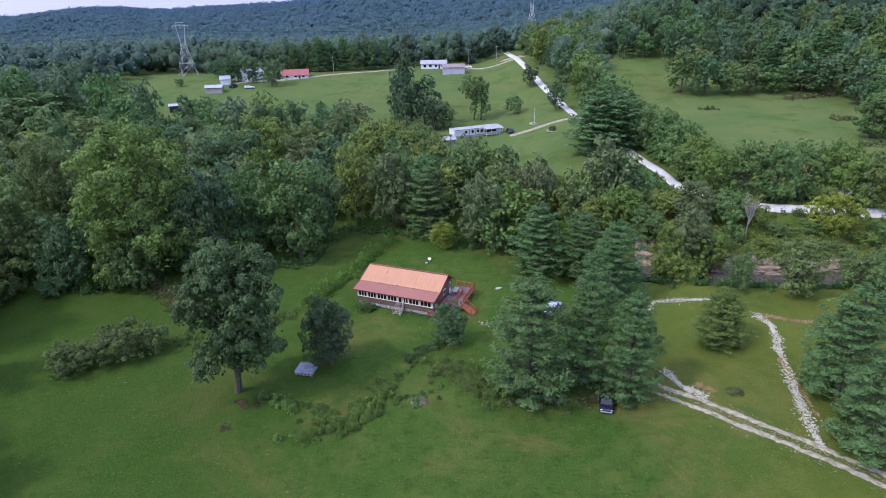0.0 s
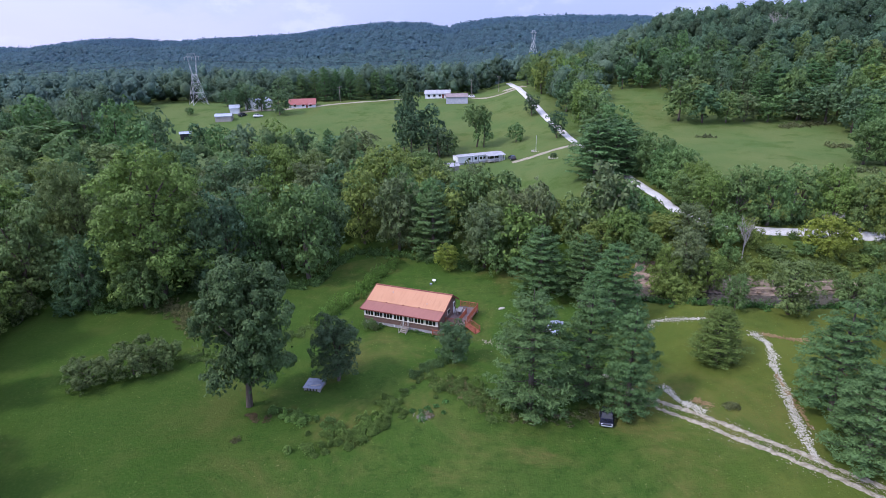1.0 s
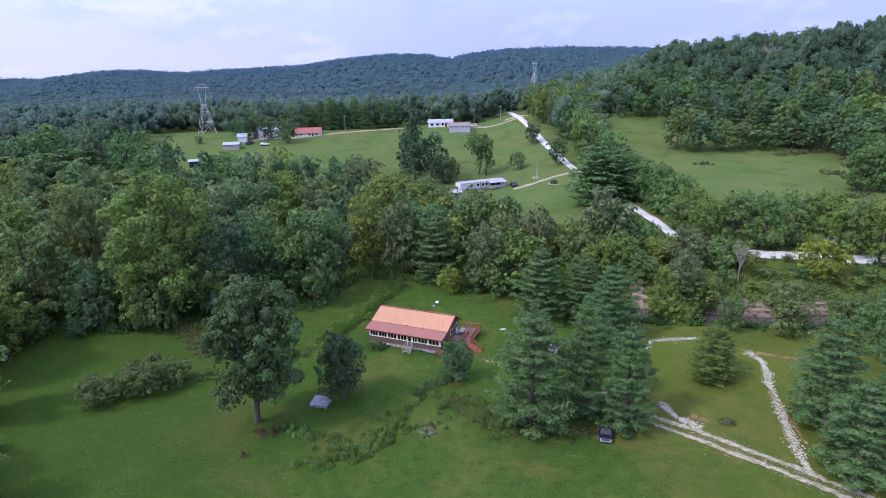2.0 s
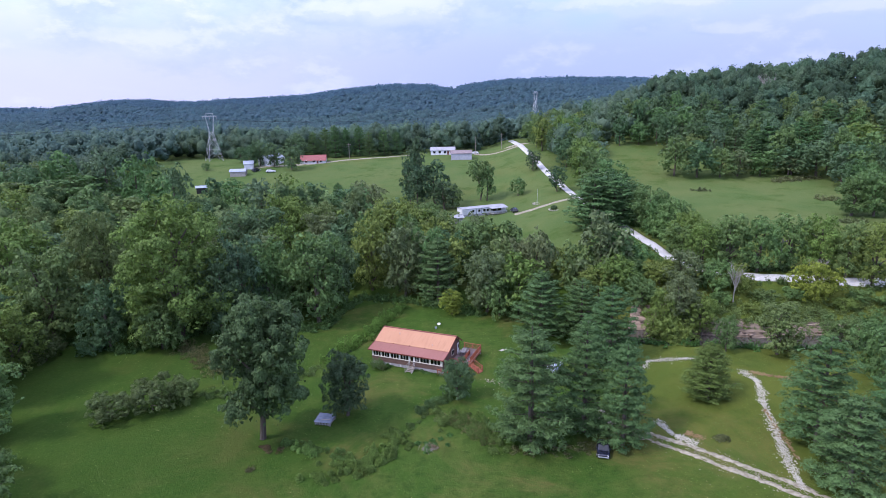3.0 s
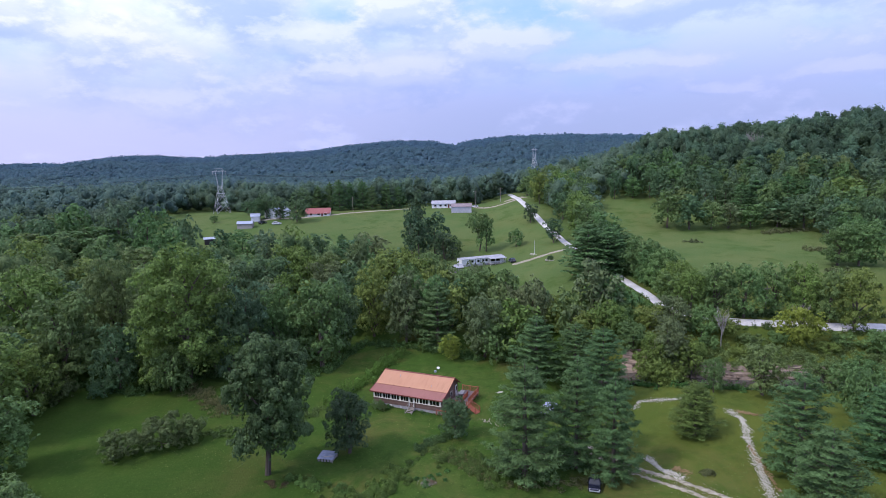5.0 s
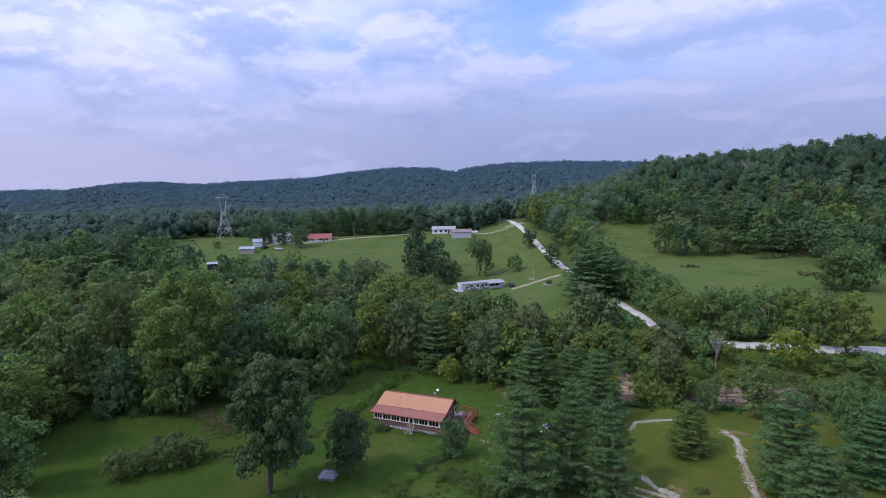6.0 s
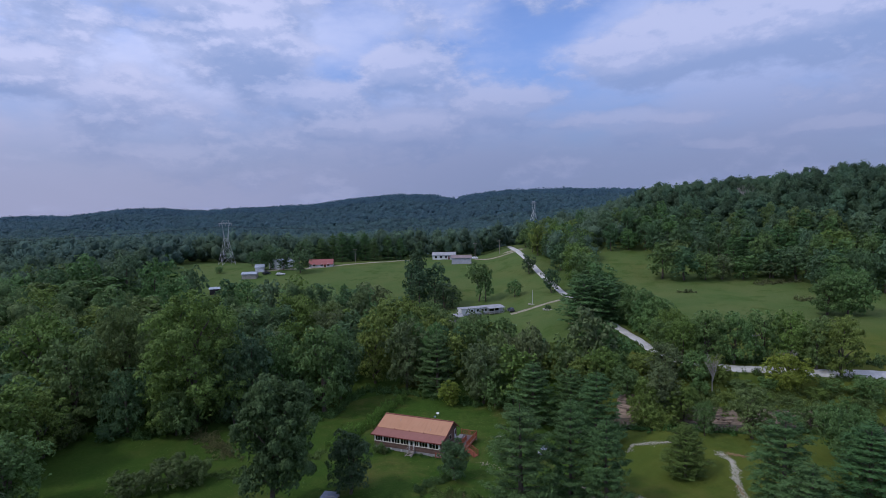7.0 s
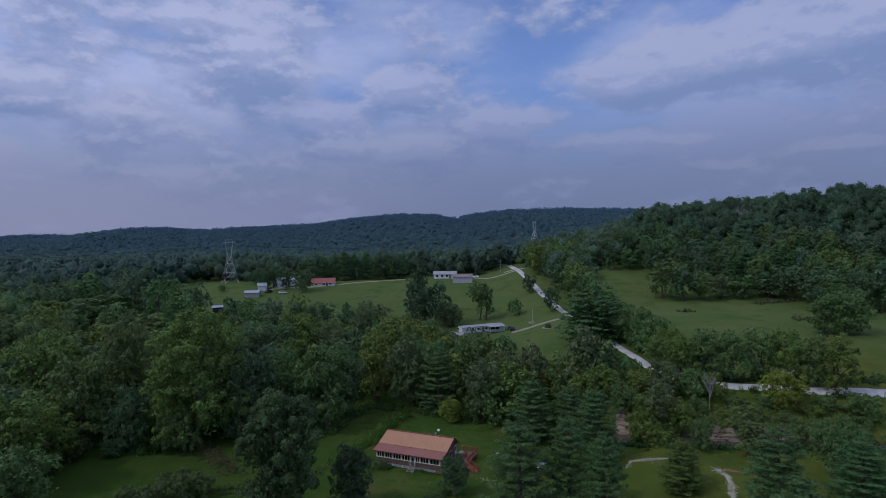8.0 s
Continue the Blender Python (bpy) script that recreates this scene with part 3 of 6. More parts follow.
plant("D", -96.9, 109.6, 22.8, 8.1, "yellow", "woodland trees")
plant("D", -106.1, 125.4, 18, 8.4, "yellow")
plant("D", -77.1, 82.1, 13, 4.9, "yellow")
plant("D", -57.4, 140.7, 16, 7.0, "dark")
plant("D", -48.3, 156.4, 16, 9.3, "yellow")
plant("D", -35.5, 143.2, 14, 5.5, "brown")
plant("F", -35.2, 179.6, 12, 5.8, "dark")
plant("F", -28.0, 187.9, 12, 6.0, "brown")
plant("D", -17.0, 148.5, 16, 8.9, "yellow")
plant("D", -6.1, 158.3, 12, 6.0, "mid")
plant("D", 7.2, 133.5, 15, 7.4, "mid")
plant("D", 0.5, 130.0, 13, 4.3, "dark")
plant("D", 17.7, 123.7, 13, 6.2, "rust")
plant("D", 23.2, 121.3, 10, 4.1, "dark")
plant("D", 26.6, 116.2, 9, 4.6, "yellow")
plant("D", 35.7, 108.0, 10.8, 6.1, "mid")
plant("D", 33.2, 101.0, 8.8, 5.0, "yellow")
plant("D", 30.3, 100.6, 8, 4.1, "yellow")
plant("D", -75.5, 155.8, 15, 8.5, "dark")
plant("F", -107.1, 176.5, 11, 9.5, "olive")
plant("F", -104.0, 186.1, 9, 8.1, "dark")
plant("F", -144.6, 195.2, 15, 11.5, "mid")
plant("F", -136.7, 206.4, 15, 12.0, "mid")
plant("F", -155.0, 189.4, 15, 11.2, "olive")
plant("D", -118.9, 147.2, 16, 8.1, "olive")
plant("D", -81.8, 125.6, 16, 6.3, "olive")
plant("D", -52.1, 146.1, 15, 6.4, "dark")
plant("D", 53.3, 106.7, 10.4, 3.6, "yellow")
plant("D", 58.6, 105.5, 11.7, 4.1, "fresh")
plant("D", 63.5, 103.4, 11.7, 4.0, "fresh")
plant("D", 71.4, 106.1, 11.7, 4.6, "fresh")
plant("D", 76.5, 103.9, 11.7, 4.0, "yellow")
plant("D", 79.8, 100.2, 11.7, 3.8, "fresh")
plant("D", 83.5, 97.5, 13.0, 4.2, "yellow")
plant("D", 63.0, 66.5, 9, 4.4, "mid")
plant("P", 58.8, 56.0, 11.5, 4.6, "pine")
plant("D", 39.0, 86.6, 7, 4.1, "yellow")
plant("P", -3.0, 115.8, 16.3, 5.0, "pine")
plant("P", 17.7, 95.9, 13.4, 5.0, "pine")
plant("P", 25.3, 94.0, 12.9, 4.5, "pine")
plant("P", 27.0, 80.0, 14.3, 4.7, "pine")
plant("S", 0.1, 108.0, 5.6, 2.6, "gold")
plant("D", 38.8, 88.2, 10, 3.2, "yellow")
plant("D", 42.4, 89.0, 11.3, 3.6, "brown")
plant("D", 45.4, 87.6, 9, 3.0, "yellow")
plant("D", 41.0, 84.6, 5, 3.2, "yellow")
plant("D", 45.8, 78.2, 6.6, 1.9, "mid")
plant("D", 53.6, 76.8, 9.5, 3.8, "olive")
plant("X", 54.2, 93.5, 8.2, 2.2, "bare")
plant("D", 37.0, 95.0, 6.0, 3.8, "olive")
plant("D", 42.3, 100.0, 4.6, 3.8, "yellow")
plant("D", 37.7, 104.0, 5.2, 3.2, "fresh")
plant("D", 70.4, 94.4, 7.6, 4.6, "gold")
plant("C", 36.6, 64.5, 8.6, 3.4, "cedar")
plant("P", 45.3, 53.4, 14.6, 4.4, "pine")
plant("P", 44.0, 45.6, 11.8, 4.2, "pine")
plant("P", 10.4, 59.0, 17.6, 5.3, "pine")
plant("P", 18.1, 61.0, 17.0, 3.9, "pine")
plant("P", 22.3, 57.0, 15.0, 3.7, "pine")
plant("N", -27.0, 60.9, 21.0, 6.1, "oak", lean=4.5)
plant("S", -16.0, 66.5, 10.2, 3.3, "shady")
plant("S", 0.7, 71.0, 6.9, 2.5, "dark")
plant("B", -51.8, 66.8, 4.0, 3.6, "dull")
plant("B", -46.8, 69.2, 5.2, 4.3, "dull")
plant("B", -43.0, 71.4, 4.2, 2.8, "olive")
plant("Q", 40.6, 147.0, 15.5, 7.4, "pine")
plant("Q", 46.5, 148, 14.0, 7.0, "pine")
plant("Q", 43.2, 156, 15.0, 7.0, "pine")
plant("D", 55.6, 136.2, 9.5, 5.3, "mid")
plant("D", 53.4, 119.3, 7.6, 3.4, "fresh")
plant("F", -12.9, 220.2, 24.0, 5.0, "shady")
plant("F", -5.4, 204.5, 17.5, 6.4, "shady")
plant("F", -12.0, 201.4, 14.5, 5.2, "shady")
plant("T", 12.4, 211.7, 15.7, 5.6, "mid")
plant("F", 15.1, 211.5, 13.5, 3.8, "mid")
plant("F", 27.2, 209.8, 7.2, 3.3, "mid")
plant("F", 40.9, 202.4, 10, 3.7, "shady")
plant("F", 37.2, 238.4, 9.0, 3.5, "shady")
plant("F", -75.9, 265.0, 11.8, 5.5, "dark")
plant("F", -94.3, 275.0, 13.0, 4.3, "dark")
plant("F", -107.3, 285.2, 7.9, 3.7, "dark")
plant("F", 92.4, 222.2, 15.5, 7.0, "mid")
plant("F", 100.2, 218.6, 14.4, 6.9, "dark")
plant("F", 108.8, 217.4, 12.1, 5.7, "mid")
plant("F", 115.8, 217.8, 10.5, 5.7, "brown")
plant("F", 124.3, 216.7, 10.2, 5.7, "mid")
plant("F", 135.0, 215.9, 7.7, 5.7, "brown")
plant("D", 123.5, 152.7, 14.1, 7.5, "mid")
plant("D", 117.2, 153.1, 11.7, 5.0, "mid")
plant("F", -118.6, 267.4, 3.9, 2.2, "mid")
# the screen of trees along the road
plant("D", 46.5, 98.5, 7.5, 4.4, "brown")
plant("D", 51.5, 96.5, 6.5, 3.6, "fresh")
plant("D", 56.0, 97.0, 5.5, 3.2, "yellow")
plant("D", 55.0, 143, 12, 6.0, "mid")
plant("D", 57.0, 131, 11, 5.6, "fresh")
plant("D", 56.5, 121, 9.5, 5.0, "yellow")
plant("D", 60.0, 112, 8, 4.2, "fresh")
plant("Q", 52.5, 158, 13, 5.5, "pine")
plant("F", 53.0, 170, 11, 5.5, "dark")
plant("D", 66.0, 80.0, 6.5, 3.6, "olive")
plant("D", 76.0, 84.5, 6.0, 3.8, "mid")
plant("D", 84.0, 90.0, 5.5, 3.4, "fresh")
for x, y, h, r, hue in ((39.5, 93.0, 2.6, 2.3, "yellow"), (44.5, 93.6, 2.2, 2.0, "fresh"), (48.5, 91.5, 2.4, 2.2, "yellow"), (51.5, 93.2, 3.0, 2.4, "fresh"), (57.0, 91.0, 2.0, 2.2, "yellow"), (60.0, 94.0, 2.4, 2.6, "olive"),
                        (63.5, 91.0, 1.8, 2.2, "yellow"), (66.0, 94.5, 2.2, 2.2, "fresh"), (68.0, 89.6, 2.0, 2.0, "olive"), (74.5, 91.5, 2.2, 2.4, "yellow"), (78.5, 93.5, 2.6, 2.6, "fresh"), (82.0, 88.0, 2.4, 2.4, "olive")):
    plant("B", x, y, h, r, hue, "shrubs on the creek slope")
# beyond the left edge of the lawn
plant("D", -67.5, 61.0, 12.5, 5.2, "mid")
plant("D", -77.5, 72.5, 17.5, 7.2, "yellow", "woodland trees")
plant("D", -84.5, 84.5, 16.0, 6.6, "dark", "woodland trees")
plant("D", -90.0, 78.0, 18.0, 7.4, "olive", "woodland trees")
plant("F", -99.0, 88.0, 18.0, 7.5, "mid", "woodland trees")
plant("F", -75.0, 56.0, 12.0, 5.5, "olive", "woodland trees")
plant("B", -59.5, 54.2, 2.6, 2.2, "olive")
plant("D", -53.5, 43.5, 10, 4.6, "mid")
plant("F", -62, 47, 12, 5.2, "dark")
plant("B", -76.5, 88.0, 4.5, 3.4, "dull")
plant("B", -69.0, 90.5, 3.6, 3.0, "dark")
# along the near edge of the far field
plant("F", -147.7, 205, 23.5, 8.5, "mid", "field edge trees")
plant("F", -132.2, 208, 24, 8.0, "haze", "field edge trees")
plant("F", -115.0, 200, 23, 7.5, "mid", "field edge trees")
plant("F", -95.6, 185, 20.5, 6.0, "dark", "field edge trees")
plant("F", -92.5, 170, 18.5, 6.0, "mid", "field edge trees")
plant("F", -157.8, 200, 20, 8.0, "dark", "field edge trees")
plant("F", -136.4, 165, 17.5, 7.0, "yellow", "field edge trees")
plant("F", -110.2, 160, 18.0, 6.5, "olive", "field edge trees")
plant("F", -87.5, 199.5, 13.5, 5.0, "dark", "field edge trees")
plant("F", -77.8, 193.0, 14.0, 5.6, "mid", "field edge trees")
plant("F", -66.5, 186.5, 15.0, 5.6, "haze", "field edge trees")
plant("F", -57.6, 189.5, 15.5, 5.4, "yellow", "field edge trees")
plant("F", -49.5, 198.0, 11.5, 4.4, "dark", "field edge trees")
plant("Q", -41.0, 199.0, 11.0, 3.4, "pine", "field edge trees")
plant("F", -33.0, 197.0, 11.5, 4.6, "brown", "field edge trees")
plant("F", -98.5, 191.0, 10.0, 4.6, "mid", "field edge trees")
# on the hill pasture
plant("F", 166, 222, 16, 8.5, "yellow")
plant("X", 168, 300, 17, 6.0, "bare")
# the second bare tree is added to show the yellow tree's pale limbs
plant("X", 161, 213, 9.5, 4.4, "bare")
plant("X", 72.0, 97.0, 6, 2.4, "bare")
plant("B", -13.4, 82.0, 1.9, 1.3, "mid")
plant("B", -12.4, 81.6, 1.2, 0.9, "olive")
plant("F", -86.5, 272, 12, 4.4, "dark")
plant("F", -98, 274.5, 11, 4.2, "dark")
plant("F", -78.5, 287, 14, 6.0, "dark")
plant("F", -1.5, 198.5, 11, 5.0, "shady")
plant("F", -15.0, 209, 18.5, 4.6, "shady")
plant("F", 1.5, 201, 9, 4.0, "mid")
plant("Q", 126, 228, 16, 5.2, "pine")
plant("Q", 133, 230, 17, 5.5, "pine")
plant("Q", 140, 229, 16, 5.2, "pine")
plant("Q", 147, 231, 17, 5.6, "pine")
plant("Q", 153, 228, 15, 5.0, "pine")

for x, y, h, r in ((-72, 297, 14, 3.6), (-66, 300, 16, 4.0), (-60.5, 298, 17, 4.2), (-55, 301, 15.5, 3.8), (-48, 302, 16.5, 4.2), (-42.5, 300, 13.5, 3.6), (-35, 304, 14.5, 4.0), (-28, 306, 13, 3.8)):
    plant("Q", x, y, h, r, "pine", "pines behind the red-roofed house")


# ---- woods in the distance ----
def far_material(name, blend, mottle):
    """Canopy: hue by tree, tone by spray and by leaf clump."""
    m = Nodes(name, 0.7, spec=0.15)
    geo = m.node("ShaderNodeNewGeometry")
    info = m.node("ShaderNodeObjectInfo")
    vec = m.coords("World")
    vo = m.node("ShaderNodeTexVoronoi", Scale=0.09)
    m.link(m.coords("World", (1, 1, 0.2)), vo.inputs["Vector"])
    sep = m.node("ShaderNodeSeparateColor")
    m.link(vo.outputs["Color"], sep.inputs[0])
    hsv = m.node("ShaderNodeHueSaturation")
    m.link(info.outputs["Color"], hsv.inputs["Color"])
    m.link(m.ramp(sep.outputs[0], 0, 1, 0.5 - 0.022 * blend, 0.5 + 0.022 * blend), hsv.inputs["Hue"])
    leaf = m.noise(mottle, 6, 0.7, vec)
    tone, tone2 = m.node("ShaderNodeMath"), m.node("ShaderNodeMath")
    tone.operation = tone2.operation = "MULTIPLY"
    m.link(m.ramp(sep.outputs[1], 0, 1, 1 - 0.28 * blend, 1 + 0.28 * blend), tone.inputs[0])
    m.link(m.ramp(geo.outputs["Random Per Island"], 0, 1, 0.92, 1.08), tone.inputs[1])
    m.link(tone.outputs[0], tone2.inputs[0])
    m.link(m.ramp(leaf, 0.3, 0.7, 1 - 0.38 * blend, 1 + 0.38 * blend), tone2.inputs[1])
    m.link(tone2.outputs[0], hsv.inputs["Value"])
    m.colour(hsv.outputs[0])
    m.bump(leaf, 0.7, 0.9)
    tr, ms = m.node("ShaderNodeBsdfTranslucent"), m.node("ShaderNodeMixShader")
    m.link(hsv.outputs[0], tr.inputs["Color"])
    ms.inputs[0].default_value = 0.4
    m.link(m.b.outputs[0], ms.inputs[1])
    m.link(tr.outputs[0], ms.inputs[2])
    m.link(ms.outputs[0], m.out.inputs["Surface"])
    return m.mat


def lump(k):
    bm = bmesh.new()
    bmesh.ops.create_icosphere(bm, subdivisions=k, radius=1)
    v = np.array([p.co[:] for p in bm.verts])
    f = np.array([[p.index for p in q.verts] for q in bm.faces])
    bm.free()
    return v, f


FINE, ROUGH = lump(2), lump(1)
SPRAY_LEAN = (-0.4, -0.6, 0.7)  # sprays turned towards camera and sun to flatten the shading, as haze would


def wood_stuff(name, places, lobes, sprays, size, colour, label, seed, blend=1.0, mottle=0.9, shape=FINE, core=0.84, lean=(0, 0, 0.3), tilt=0.75):
    """Many crowns joined into one mesh: uneven leafy lobes, with loose sprays round them. places: x, y, height, radius."""
    rng = np.random.default_rng(seed)
    LUMP_V, LUMP_F = shape
    pl = np.asarray(places, float)
    n = len(pl)
    half = np.minimum(pl[:, 2] * 0.5, pl[:, 3] * 1.3)
    c = np.stack([pl[:, 0], pl[:, 1], height(pl[:, 0], pl[:, 1]) + pl[:, 2] - half], -1)
    wide = np.stack([pl[:, 3], pl[:, 3], half], -1)
    ang = rng.uniform(0, 6.28, (n, 1)) + np.arange(lobes)[None] * 2.4
    lift = np.linspace(0.40, -0.55, lobes)[None] * np.ones((n, 1)) + rng.normal(0, 0.10, (n, lobes))
    ring = (0.18 + 0.55 * (0.5 - lift)) * (1 if lobes > 1 else 0)
    at = np.stack([np.cos(ang) * ring, np.sin(ang) * ring, lift if lobes > 1 else 0 * lift], -1)
    big = rng.uniform(0.42, 0.70, (n, lobes, 1, 1)) if lobes > 1 else rng.uniform(0.75, 1.0, (n, 1, 1, 1))
    rough = core + rng.normal(0, 0.11, (n, lobes, len(LUMP_V), 1))
    v = c[:, None, None] + (at[:, :, None] + LUMP_V[None, None] * big * rough) * wide[:, None, None]
    f = LUMP_F[None] + (np.arange(n * lobes) * len(LUMP_V))[:, None, None]
    pieces = [(v.reshape(-1, 3), f.reshape(-1, 3))]
    if sprays:
        k = rng.integers(0, lobes, (n, sprays))
        d = unit(rng.normal(0, 1, (n, sprays, 3)))
        d[..., 2] = np.where(d[..., 2] < -0.3, -d[..., 2], d[..., 2])
        rows = np.arange(n)[:, None]
        p = c[:, None] + (at[rows, k] + d * big[rows, k][..., 0] * rng.uniform(0.74, 1.16, (n, sprays, 1))) * wide[:, None]
        pieces.append(cards(rng, p.reshape(-1, 3), unit(d * (0.35 if tilt < 0.6 else 1) + lean).reshape(-1, 3), size * rng.uniform(0.6, 1.3, n * sprays), 0.3, 1.0, tilt))
    vv, ff = join(pieces)
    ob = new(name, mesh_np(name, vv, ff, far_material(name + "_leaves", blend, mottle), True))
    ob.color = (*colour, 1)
    return tagged(ob, label, "woods", kind="stuff")


def scatter(seed, x0, x1, y0, y1, spacing, keep, h=(10, 17), r=(3.6, 6.0)):
    rng = np.random.default_rng(seed)
    xs, ys = np.meshgrid(np.arange(x0, x1, spacing), np.arange(y0, y1, spacing))
    x = xs.ravel() + rng.uniform(-0.45, 0.45, xs.size) * spacing
    y = ys.ravel() + rng.uniform(-0.45, 0.45, xs.size) * spacing
    k = keep(x, y)
    x, y = x[k], y[k]
    return np.column_stack([x, y, rng.uniform(*h, len(x)), rng.uniform(*r, len(x))])


def bearing(x, y):
    return x / np.maximum(y, 1.0)


def seen(x, y):
    return np.abs(bearing(x, y + 25)) < 0.95


road_clear = lambda x, y: off_line(x, y, ROAD) > 7
hill = scatter(1, 60, 520, 120, 560, 8.0, lambda x, y: seen(x, y) & (bearing(x, y) > 0.30) & (np.hypot(x, y) > 275 - 13 * step(bearing(x, y), 0.36, 0.40) - 30 * step(bearing(x, y), 0.5, 0.8)) & (np.hypot(x, y) < 470) & (np.hypot(x - 166, y - 220) > 9), (9.5, 17.5), (3.2, 6.4))
# tall trees along the upper road
for i, (x, y, h, r) in enumerate(scatter(17, 46, 92, 178, 312, 7.5, lambda x, y: (off_line(x, y, ROAD) > 6.5) & (x > np.interp(y, [187, 217, 262, 310], [47, 49, 42, 41])) & (x < np.interp(y, [178, 200, 230, 260, 312], [54, 58, 64, 69, 86])), (11, 17.5), (4.2, 6.2))):
    plant("F", x, y, h, r, ("mid", "olive", "mid", "yellow", "dark")[i % 5], "trees along the upper road")
# woods round the lawn, between the singly placed trees
FRONT = [(-200, 60), (-95, 78), (-83, 92), (-78, 98), (-62, 92.5), (-51, 103), (-36, 103), (-27, 102), (-25.5, 112), (-23, 121), (-7, 117), (8, 109), (17, 98), (27, 92), (37, 95)]
TREES = [o for o in scene.objects if o.parent is None and o.type == "EMPTY"]
SPOTS = np.array([o.matrix_world.translation[:2] for o in TREES])


def inner_woods(x, y):
    edge = np.interp(x, [p[0] for p in FRONT], [p[1] for p in FRONT])
    back = np.interp(x, [-260, -130, -110, -60, -35, -10, 10, 20, 37], [240, 225, 200, 178, 172, 160, 138, 128, 108])
    near = np.min(np.hypot(x[:, None] - SPOTS[None, :, 0], y[:, None] - SPOTS[None, :, 1]), axis=1)
    return (y > edge + 1) & (y < back) & (near > 4.2)


DEEP = []
for i, (x, y, h, r) in enumerate(scatter(7, -230, 38, 60, 240, 8.0, inner_woods, (9.5, 13.5), (4.2, 6.0))):
    if x < -112 or y > 165 + 0.12 * x:
        DEEP.append((x, y, h * (0.8 if y > 160 and -135 < x < -60 else 1.2), r))
        continue
    if -15 < x < 40 and y < 150:
        h = max(8.5, min(h * 1.3, 46 - 0.207 * y - hz(x, y)))
    plant("F", x, y, h * (1.2 if x < -100 else 1), r * (1.2 if x < -100 else 1), ("mid", "yellow", "olive", "mid", "dark", "brown", "yellow")[i * 3 % 7], "woodland trees")
wood_stuff("deep_woods", DEEP, 4, 220, 0.70, (0.136, 0.208, 0.080), "closed green canopy of the woods behind the lawn", 6, 1.0, 1.6, ROUGH, 0.8, SPRAY_LEAN, 0.65)
near_hill = np.hypot(hill[:, 0], hill[:, 1]) < 305
for i, (x, y, h, r) in enumerate(hill[near_hill]):
    plant("Q" if i % 9 == 4 else "F", x, y, h * 1.1, r * 1.15, ("mid", "dark", "haze", "mid", "pine", "haze", "olive", "haze", "dark")[i % 9], "hillside trees", 6)
wood_stuff("hillside_woods", hill[~near_hill], 4, 210, 0.62, (0.080, 0.140, 0.078), "dense broadleaf woods covering the hillside", 5, 1.0, 1.3, ROUGH, 0.8, SPRAY_LEAN, 0.65)
belt = scatter(2, -330, 140, 205, 420, 8.5, lambda x, y: seen(x, y) & (bearing(x, y) <= 0.34) & road_clear(x, y)
               & (y > np.where(x < -150, 215, np.where(x < -20, 308 + 0.05 * x, np.where(x < 52, 316, 240)))) & ~((x > 68) & (y < 274)), (11, 18), (4.4, 6.8))
front_belt = belt[:, 1] < np.where(belt[:, 0] < -150, 260, 338)
# both belts have paler, bluer base colours that stand in for haze
wood_stuff("field_edge_woods", belt[front_belt], 4, 210, 0.62, (0.108, 0.175, 0.108), "dark belt of woods behind the far fields", 2, 0.9, 1.4, ROUGH, 0.76, SPRAY_LEAN, 0.5)
wood_stuff("field_back_woods", belt[~front_belt], 3, 45, 1.15, (0.106, 0.174, 0.136), "woods filling the ground behind the far fields, tinted for haze", 8, 0.7, 1.0, ROUGH, 0.74, SPRAY_LEAN, 0.45)
# from valley to ridge the colours turn bluer and flatter to paint in haze
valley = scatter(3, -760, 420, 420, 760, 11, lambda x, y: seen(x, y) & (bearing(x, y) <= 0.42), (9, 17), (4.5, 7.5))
wood_stuff("valley_woods", valley, 2, 18, 1.5, (0.098, 0.164, 0.154), "woods filling the valley, coloured blue-green for haze", 3, 0.6, 0.6, ROUGH, 0.78, SPRAY_LEAN, 0.45)
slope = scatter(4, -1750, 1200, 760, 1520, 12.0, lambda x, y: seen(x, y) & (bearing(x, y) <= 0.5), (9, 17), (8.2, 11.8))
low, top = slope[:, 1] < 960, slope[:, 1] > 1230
wood_stuff("lower_slope_woods", slope[low], 1, 18, 1.9, (0.076, 0.136, 0.144), "woods on the lower slope of the ridge, haze in their colour", 4, 0.5, 0.5, ROUGH, 0.74, SPRAY_LEAN, 0.4)
wood_stuff("middle_slope_woods", slope[~low & ~top], 1, 13, 2.3, (0.069, 0.130, 0.156), "wooded slope of the far ridge, tinted blue for haze", 9, 0.35, 0.4, ROUGH, 0.72, SPRAY_LEAN, 0.4)
wood_stuff("ridge_woods", slope[top], 1, 12, 2.3, (0.062, 0.123, 0.166), "wooded ridge on the horizon, tinted blue for haze", 10, 0.3, 0.4, ROUGH, 0.72, SPRAY_LEAN, 0.4)


# ---- building helpers ----
def part(name, bm, material, parent=None, label="", smooth=False):
    """Links a bmesh as one mesh object under a thing or a part."""
    me = bpy.data.meshes.new(name)
    bm.normal_update()
    bm.to_mesh(me)
    bm.free()
    me.materials.append(material)
    if smooth:
        me.polygons.foreach_set("use_smooth", np.ones(len(me.polygons), bool))
    ob = new(name, me)
    if parent is not None:
        ob.parent = parent
    return tagged(ob, label)


